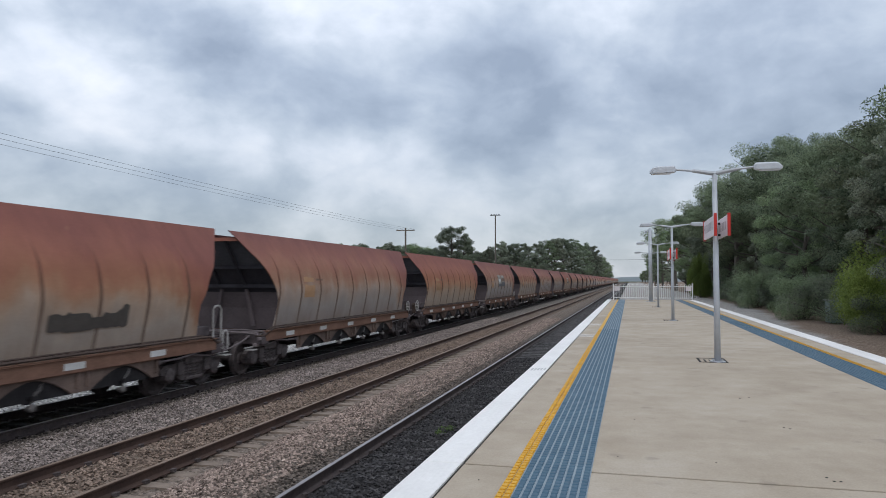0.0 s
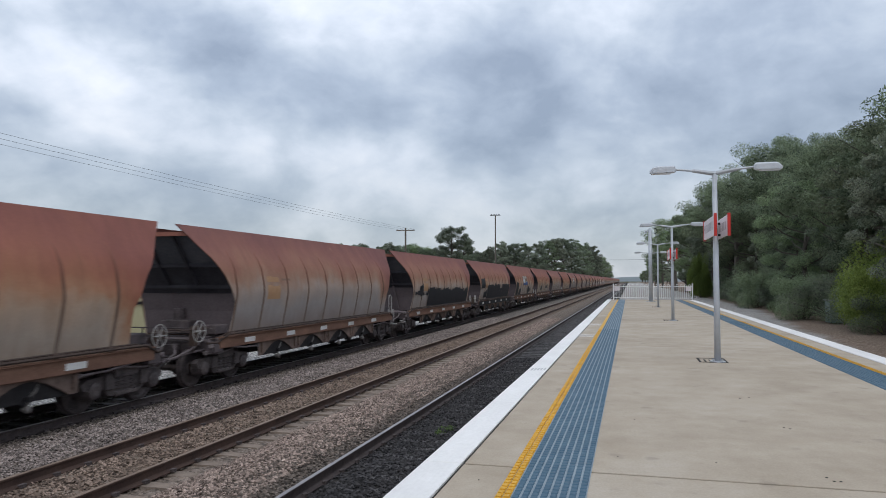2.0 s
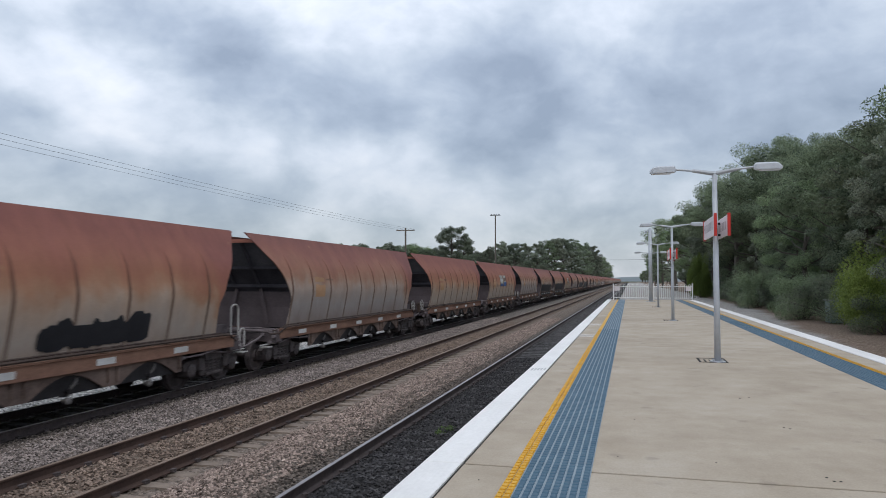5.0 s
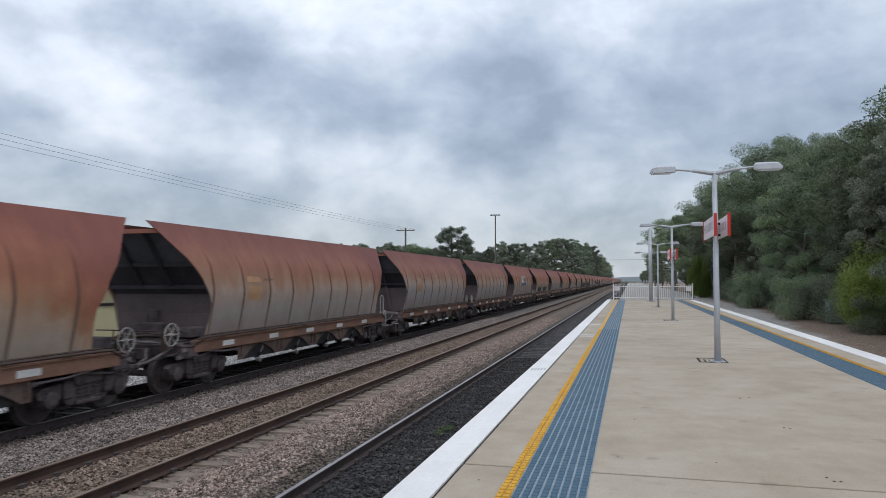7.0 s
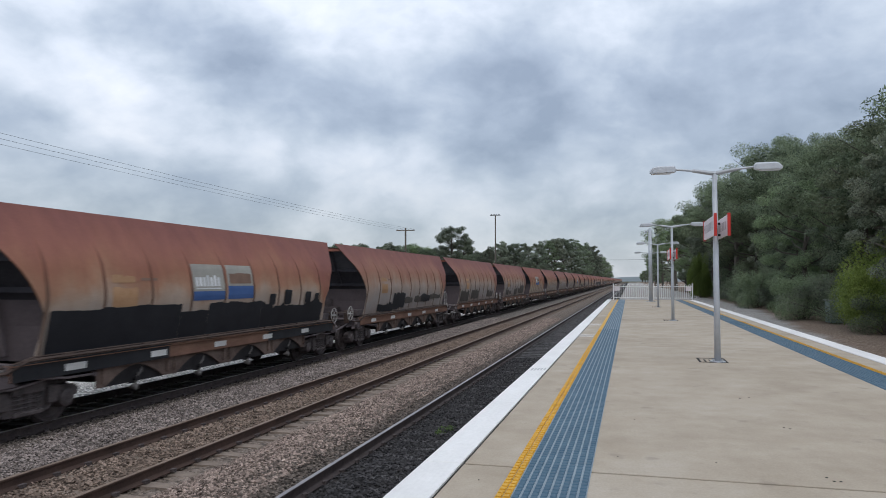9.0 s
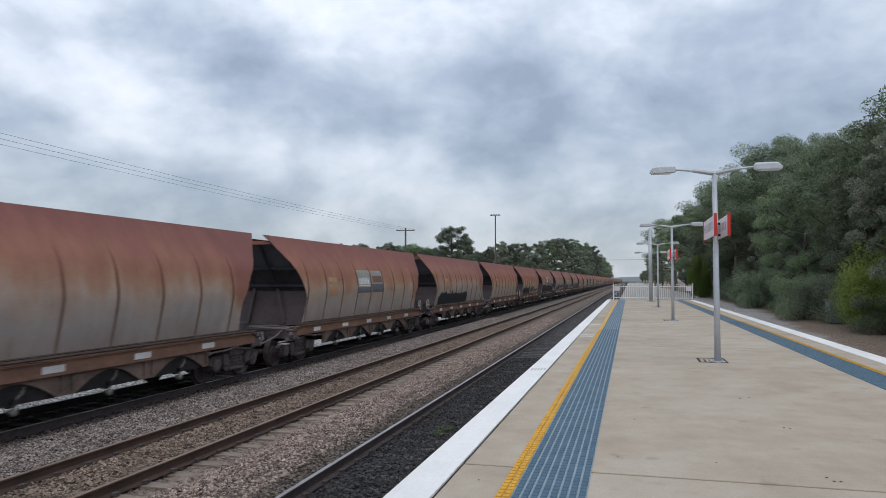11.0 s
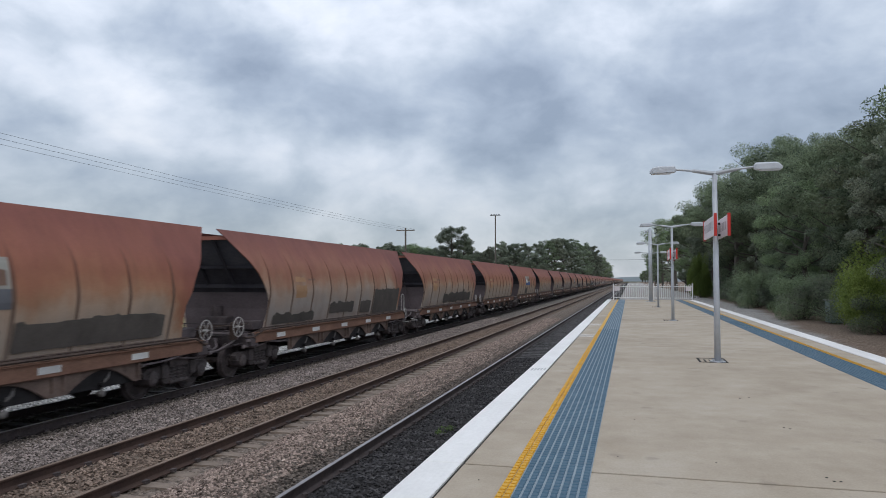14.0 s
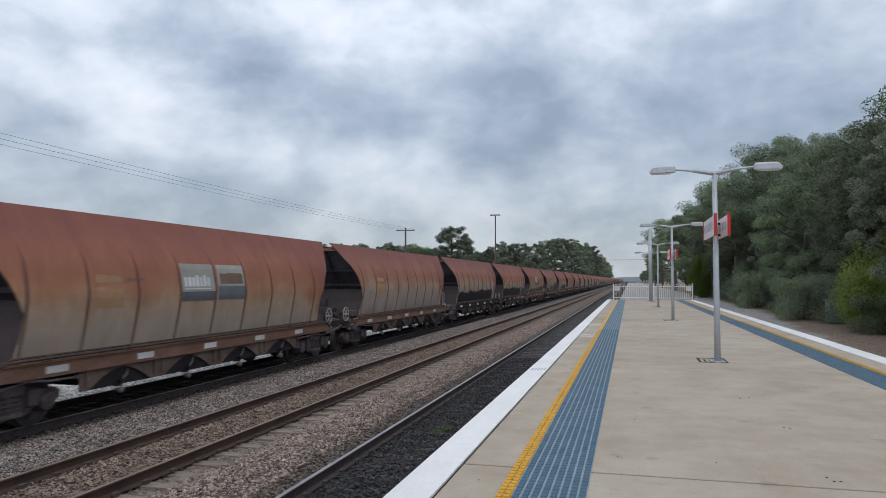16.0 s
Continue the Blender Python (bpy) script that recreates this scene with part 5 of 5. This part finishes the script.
def flood_mast():
    t = thing("floodlight_mast", -25.2, 136.0, -1.6, "tall slender floodlight mast with four lamps", "light mast")
    sh = Shape()
    sh.tube([(0, 0, 0), (0, 0, 15.9)], [0.17, 0.11], 10)
    part("mast", sh.mesh("mast", TIMBER), t)
    sh = Shape()
    sh.box(-0.75, 0.75, -0.05, 0.05, 15.85, 15.95)
    part("crossbar", sh.mesh("crossbar", GALV), t)
    for x in (-0.8, -0.3, 0.3, 0.8):
        sh = Shape()
        k = Matrix.Translation((x, -0.15, 16.0)) @ Matrix.Rotation(0.7 * (1 if x > 0 else -1), 4, "Y")
        sh.box(-0.22, 0.22, -0.2, 0.2, -0.12, 0.12, k, 0.04)
        part("floodlight", sh.mesh("floodlight", LAMPGREY), t)
    return t


shed()
power_pole(-34.0, 106.0, 11.45)
power_pole(-34.0, -24.0, 12.5)
power_pole(-38.0, 255.0, 15.0)
wires()
flood_mast()


# ---- trees ----
def leaves_of(rng, centres, radii, per, size, flat=0.75):
    """Many small folded leaves in clumps round the centres."""
    c = np.repeat(np.asarray(centres), per, 0)
    r = np.repeat(np.asarray(radii), per)
    m = len(c)
    d = rng.randn(m, 3)
    d /= np.linalg.norm(d, axis=1)[:, None]
    p = c + d * (r * rng.rand(m) ** 0.30)[:, None] * np.array([1, 1, flat])
    face = d + 0.55 * rng.randn(m, 3) + np.array([0, 0, 0.35])
    a = np.cross(face, rng.randn(m, 3))
    a[:, 2] -= 0.25 * np.linalg.norm(a, axis=1)
    a /= np.linalg.norm(a, axis=1)[:, None]
    b = np.cross(a, face)
    b /= np.linalg.norm(b, axis=1)[:, None]
    s = size * (0.6 + 0.8 * rng.rand(m))[:, None]
    v = np.stack([p, p + a * s + b * s * 0.38, p + a * s * 2.0, p + a * s - b * s * 0.38], 1).reshape(-1, 3)
    f = np.arange(4 * m).reshape(-1, 4)
    return v, f


def tree_meshes(seed, h, spread, crown0, clumps, per, leaf, mat, lean=0.3):
    """Trunk with limbs, and a crown of leaf clumps at the limbs' ends with gaps between."""
    rng = np.random.RandomState(seed)
    sh, centres, radii = Shape(), [], []
    r0 = 0.020 * h + 0.05
    top = Vector((rng.uniform(-1, 1) * lean * 2, rng.uniform(-1, 1) * lean * 2, h * 0.9))
    bend = Vector((rng.uniform(-1, 1) * lean, rng.uniform(-1, 1) * lean, h * 0.45))
    trunk = [Vector((0, 0, -0.3)).lerp(bend, u * 2) if u < 0.5 else bend.lerp(top, u * 2 - 1) for u in np.linspace(0, 1, 8)]
    sh.tube(trunk, [r0 * (1 - 0.85 * i / 7) for i in range(8)], 7)
    for i in range(clumps):
        u = crown0 + (1 - crown0) * (i + rng.rand()) / clumps
        j = min(6, int(u * 7))
        start = trunk[j].lerp(trunk[j + 1], u * 7 - j)
        ang = i * 2.4 + rng.uniform(-0.5, 0.5)
        shape = math.sin(math.pi * min(1.0, 0.22 + 0.72 * (u - crown0) / (1 - crown0)))
        ln = spread * shape * rng.uniform(0.55, 1.15)
        tip = start + Vector((math.cos(ang) * ln, math.sin(ang) * ln, ln * rng.uniform(0.15, 0.6) + 0.3))
        mid = start.lerp(tip, 0.5) + Vector((0, 0, -0.08 * ln))
        rr = r0 * (1 - 0.8 * u) * 0.55
        sh.tube([start, mid, tip], [rr, rr * 0.6, rr * 0.25], 5)
        for q in range(3):
            off = Vector(rng.uniform(-1, 1, 3)) * spread * 0.24
            off.z *= 0.6
            centres.append(tuple(tip.lerp(mid, 0.22 * q) + off))
            radii.append(spread * rng.uniform(0.14, 0.27))
    v, f = leaves_of(rng, centres, radii, per, leaf, 0.62)
    return sh.mesh("trunk", BARK), raw_mesh("crown", v, f, mat)


def bush_meshes(seed, h, spread, clumps, per, leaf, mat):
    rng = np.random.RandomState(seed)
    sh, centres, radii = Shape(), [], []
    for i in range(clumps):
        a = rng.rand() * 6.283
        q = spread * rng.rand() ** 0.6
        z = h * (0.12 + 0.8 * rng.rand() * (1 - 0.5 * (q / spread) ** 2))
        tip = (q * math.cos(a), q * math.sin(a), z)
        centres.append(tip)
        radii.append(0.24 * h * rng.uniform(0.6, 1.1))
        if i < 10:
            sh.tube([(0.1 * math.cos(a), 0.1 * math.sin(a), -0.2), (tip[0] * 0.5, tip[1] * 0.5, z * 0.6), tip], [0.05, 0.035, 0.015], 5)
    v, f = leaves_of(rng, centres, radii, per, leaf, 0.9)
    return sh.mesh("stem", BARK), raw_mesh("foliage", v, f, mat)


KINDS = [tree_meshes(11, 13, 4.2, 0.32, 30, 560, 0.082, LEAF), tree_meshes(12, 13, 3.4, 0.25, 30, 520, 0.078, LEAFGREY), tree_meshes(13, 13, 4.8, 0.45, 24, 620, 0.085, LEAF),
         tree_meshes(14, 13, 3.0, 0.10, 36, 480, 0.078, LEAFGREY), tree_meshes(15, 13, 4.6, 0.5, 16, 560, 0.08, LEAFGREY, 0.6)]
BUSHES = [bush_meshes(21, 3.0, 1.8, 30, 700, 0.042, LEAF), bush_meshes(22, 3.0, 2.2, 34, 700, 0.042, LEAFGREY), bush_meshes(23, 2.8, 1.7, 64, 1000, 0.044, LEAFBRIGHT)]
TREE_WORDS = ["tall eucalypt with dark green open crown", "slender grey-green eucalypt with drooping leaves", "broad eucalypt with a high dark crown", "bushy she-oak with grey-green foliage to the ground", "eucalypt with bare limbs and sparse grey-green crown"]


def tree(kind, x, y, z, h, rz, wide=1.0):
    t = thing("tree", x, y, z, TREE_WORDS[kind], "tree", "trees along the line")
    t.rotation_euler = (0, 0, rz)
    t.scale = (h / 13 * wide, h / 13 * wide, h / 13)
    part("trunk", KINDS[kind][0], t)
    part("crown", KINDS[kind][1], t)
    return t


def bush(kind, x, y, z, h, rz, label, wide=1.0):
    t = thing("bush", x, y, z, label, "bush", "bushes along the line")
    t.rotation_euler = (0, 0, rz)
    t.scale = (h / 3 * wide, h / 3 * wide, h / 3)
    part("stem", BUSHES[kind][0], t)
    part("foliage", BUSHES[kind][1], t)
    return t


rng = random.Random(77)
# the tall row behind the platform's far side: x, y, height, kind
for x, y, h, k in ((14.5, 38, 12.6, 1), (16.0, 46, 14.2, 0), (15.0, 55, 14.6, 2), (17.5, 63, 15.0, 3), (15.5, 70, 15.4, 4), (17.0, 80, 17.0, 0), (16.5, 88, 18.4, 4), (13.5, 97, 18.0, 2), (15.5, 108, 18.6, 0),
                   (13.0, 120, 17.0, 1), (13.5, 134, 18.6, 2), (12.0, 150, 17.6, 0), (12.5, 170, 19.5, 3), (11.5, 188, 21.0, 2), (12.0, 215, 19.0, 0), (11.0, 250, 17.5, 1), (11.0, 300, 16.5, 3), (12.0, 350, 16.0, 0)):
    tree(k, x, y, -1.0, h * (0.90 if y < 60 else 1.0 if y < 95 else 0.90), rng.uniform(0, 6.28), rng.uniform(0.9, 1.15) * (0.75 if k == 4 else 1.0))
for i in range(34):
    y = 24 + i * 4.6 + rng.uniform(-1.5, 1.5)
    tree(rng.choice((1, 3, 3, 0)), rng.uniform(13.2, 17.5), y, -1.0, rng.uniform(7.5, 11.5), rng.uniform(0, 6.28), rng.uniform(0.9, 1.2))
for i in range(46):
    y = 22 + i * 3.1 + rng.uniform(-1, 1)
    bush(rng.choice((0, 1)), rng.uniform(12.4, 15.0), y, -1.05, rng.uniform(1.8, 3.8), rng.uniform(0, 6.28), "dark green shrub at the edge of the trees", rng.uniform(0.9, 1.3))
for i in range(30):
    tree(rng.choice((0, 1, 2, 3)), rng.uniform(19, 30), 15 + i * 7.5, -0.9, rng.uniform(11, 15), rng.uniform(0, 6.28), 1.2)
bush(2, 12.9, 40.5, -0.85, 5.7, 0.4, "bright yellow-green wattle bush before trees", 0.68)
bush(0, 12.0, 38.4, -0.95, 2.3, 1.4, "dark green shrub under the wattle bush", 1.15)
bush(2, 14.6, 44.0, -0.9, 4.7, 2.0, "bright yellow-green wattle bush before trees", 0.9)
bush(2, 10.2, 112.0, -1.05, 7.6, 2.0, "young yellow-green wattle bush before trees", 0.34)
bush(0, 11.6, 72.0, -1.05, 4.4, 2.0, "green shrub at the edge of the trees", 0.8)
bush(0, 11.2, 52.0, -1.05, 3.6, 2.0, "green shrub at the edge of the trees", 1.0)

# the wood across the tracks: x, y, height, kind
for x, y, h, k in ((-78, 162, 12.6, 0), (-73, 160, 12.4, 3), (-69, 158, 11.6, 3), (-65, 164, 12.0, 1), (-62, 160, 12.2, 1), (-59, 166, 12.6, 3), (-56, 165, 12.8, 3), (-53, 168, 12.0, 2), (-50, 168, 11.8, 0), (-47, 172, 11.8, 1), (-41.0, 164, 16.6, 1), (-38.5, 166, 14.0, 3), (-45, 172, 11.0, 1), (-36, 185, 12.5, 3),
                   (-41, 230, 16.5, 3), (-37, 235, 16.0, 1), (-34, 245, 16.5, 3), (-31, 250, 17.5, 3), (-29, 265, 18.5, 3), (-27, 270, 19.5, 1), (-25, 285, 20.5, 1), (-23, 290, 20.0, 3), (-22, 310, 21.0, 3), (-20, 330, 21.0, 3), (-18.5, 350, 20.5, 1), (-18, 375, 19.0, 3), (-17, 400, 17.0, 0), (-16.5, 440, 15.0, 2), (-16, 500, 14.0, 1)):
    tree(k, x, y, -1.6, h, rng.uniform(0, 6.28), rng.uniform(1.0, 1.3))
for i in range(14):
    tree((3, 1, 3, 0)[i % 4], -82 + 2.6 * i, 158 + rng.uniform(-4, 10), -1.6, rng.uniform(11.2, 12.8), rng.uniform(0, 6.28), 1.15)
for i in range(60):
    u = rng.random()
    tree(rng.choice((0, 1, 3, 3)), -20 - 62 * u + rng.uniform(-6, 2) - 20, 330 - 140 * u + rng.uniform(-15, 15), -1.6, rng.uniform(12, 17) - 3 * u, rng.uniform(0, 6.28), 1.4)


for i in range(26):
    y = 470 + 24 * i + rng.uniform(-8, 8)
    tree(rng.choice((0, 1, 3)), -14 - rng.uniform(0, 12) - 0.02 * (y - 470), y, -1.6, rng.uniform(8, 13), rng.uniform(0, 6.28), 1.2)
    tree(rng.choice((0, 1, 3)), 14 + rng.uniform(0, 14), y - 60, -1.2, rng.uniform(8, 12), rng.uniform(0, 6.28), 1.2)


def cabinet():
    t = thing("utility_cabinet", 12.2, 48.5, -1.0, "pale blue-grey utility cabinet half hidden by shrubs", "cabinet")
    sh = Shape()
    sh.box(-0.35, 0.35, -0.6, 0.6, 0, 1.35, None, 0.03)
    part("body", sh.mesh("body", CABINET), t)
    sh = Shape()
    sh.box(-0.42, 0.42, -0.67, 0.67, 1.35, 1.42, None, 0.02)
    part("lid", sh.mesh("lid", GALV), t)


def weeds():
    for i, (x, y) in enumerate(((-2.25, 10.6), (-2.1, 17.4), (-2.2, 8.1), (-2.05, 21.0), (-3.4, 13.0), (-2.15, 25.5))):
        r = np.random.RandomState(50 + i)
        v, f = leaves_of(r, [(0, 0, 0.05), (0.08, 0.15, 0.06), (-0.05, -0.2, 0.04)], [0.11, 0.08, 0.07], 60, 0.022, 0.7)
        ob = new("weed_tuft", raw_mesh("weed_tuft", v, f, WEED))
        ob.matrix_basis = pose(x, y, bed_z(x) + 0.02)
        tagged(ob, "small green weed tuft growing in the ballast", "weed", "weeds in the ballast")


cabinet()
weeds()
sh = Shape()
sh.tube([(x, 205, 7.35 + 0.0012 * (x + 4) ** 2) for x in np.linspace(-27, 14, 15)], 0.03, 5)
tagged(new("power_line", sh.mesh("power_line", BLACK)), "thin black cable across the tracks far off", "power line", "overhead power lines")


def far_hills():
    sh = Shape()
    n = 90
    pts, faces = [], []
    for i in range(n + 1):
        a = -1.3 + 2.6 * i / n
        h = 11 + 9 * noise.noise(Vector((a * 4, 0, 0))) + 6 * noise.noise(Vector((a * 19, 3, 0)))
        for r, z in ((1900, -2), (2050, h), (2300, h * 0.8)):
            pts.append((r * math.sin(a), r * math.cos(a), z))
    for i in range(n):
        for j in range(2):
            k = i * 3 + j
            faces.append((k, k + 3, k + 4, k + 1))
    sh.add(pts, faces)
    tagged(new("backdrop_hills", sh.mesh("backdrop_hills", HAZE, smooth=True)), "low hills on the horizon, haze painted into their blue-grey", "hills", kind="structure")


far_hills()

# ---- loose stones ----
stones("dirty_stones", STONEMID, [(-10.65, -9.7), (-5.2, -4.25)], 21000, 4.5, 32, 5, "brownish dirty crushed stones near the rails")
stones("grey_stones", STONEGREY, [(-10.1, -8.25)], 42000, 6.5, 52, 7, "grey crushed stones beside the coal line")
stones("ballast_stones", STONE, [(-6.05, -4.75)], 35000, 4.5, 52, 1, "grey-brown crushed stones lying on the ballast")
stones("rusty_stones", STONEBROWN, [(-8.2, -6.6)], 24000, 4.5, 46, 2, "rust-stained crushed stones between the middle rails")
stones("sooty_stones", STONEDARK, [(-4.25, -1.9)], 24000, 3.5, 26, 3, "dark sooty crushed stones beside the platform")


# ---- what moves ----
# seconds and the way that the train has gone
WAY = [(0.0, 17.4), (0.5, 36.8), (1.0, 56.21), (1.5, 75.57), (2.0, 94.82), (2.5, 114.14), (3.0, 133.52), (3.5, 152.63), (4.0, 171.53), (4.5, 190.73), (5.0, 209.75), (5.5, 228.72), (6.0, 247.65), (6.5, 266.47), (7.0, 285.26), (7.5, 304.14), (8.0, 323.08),
       (8.5, 341.7), (9.0, 359.85), (9.5, 378.82), (10.0, 397.36), (10.5, 415.85), (11.0, 434.28), (11.5, 452.34), (12.0, 470.99), (12.5, 488.53), (13.0, 506.71), (13.5, 525.59), (14.0, 543.49), (14.5, 561.49), (15.0, 579.33), (15.5, 597.15), (16.0, 614.77)]


def motions():
    for k, w in TRAIN.items():
        walk(w, [(t, pose(CX, d - PITCH_W * k, RAIL)) for t, d in WAY])
    walk(cloud, [(0.0, pose(0, -72, 0)), (8.0, pose(0, 0, 0)), (16.0, pose(0, 72, 0))])


motions()
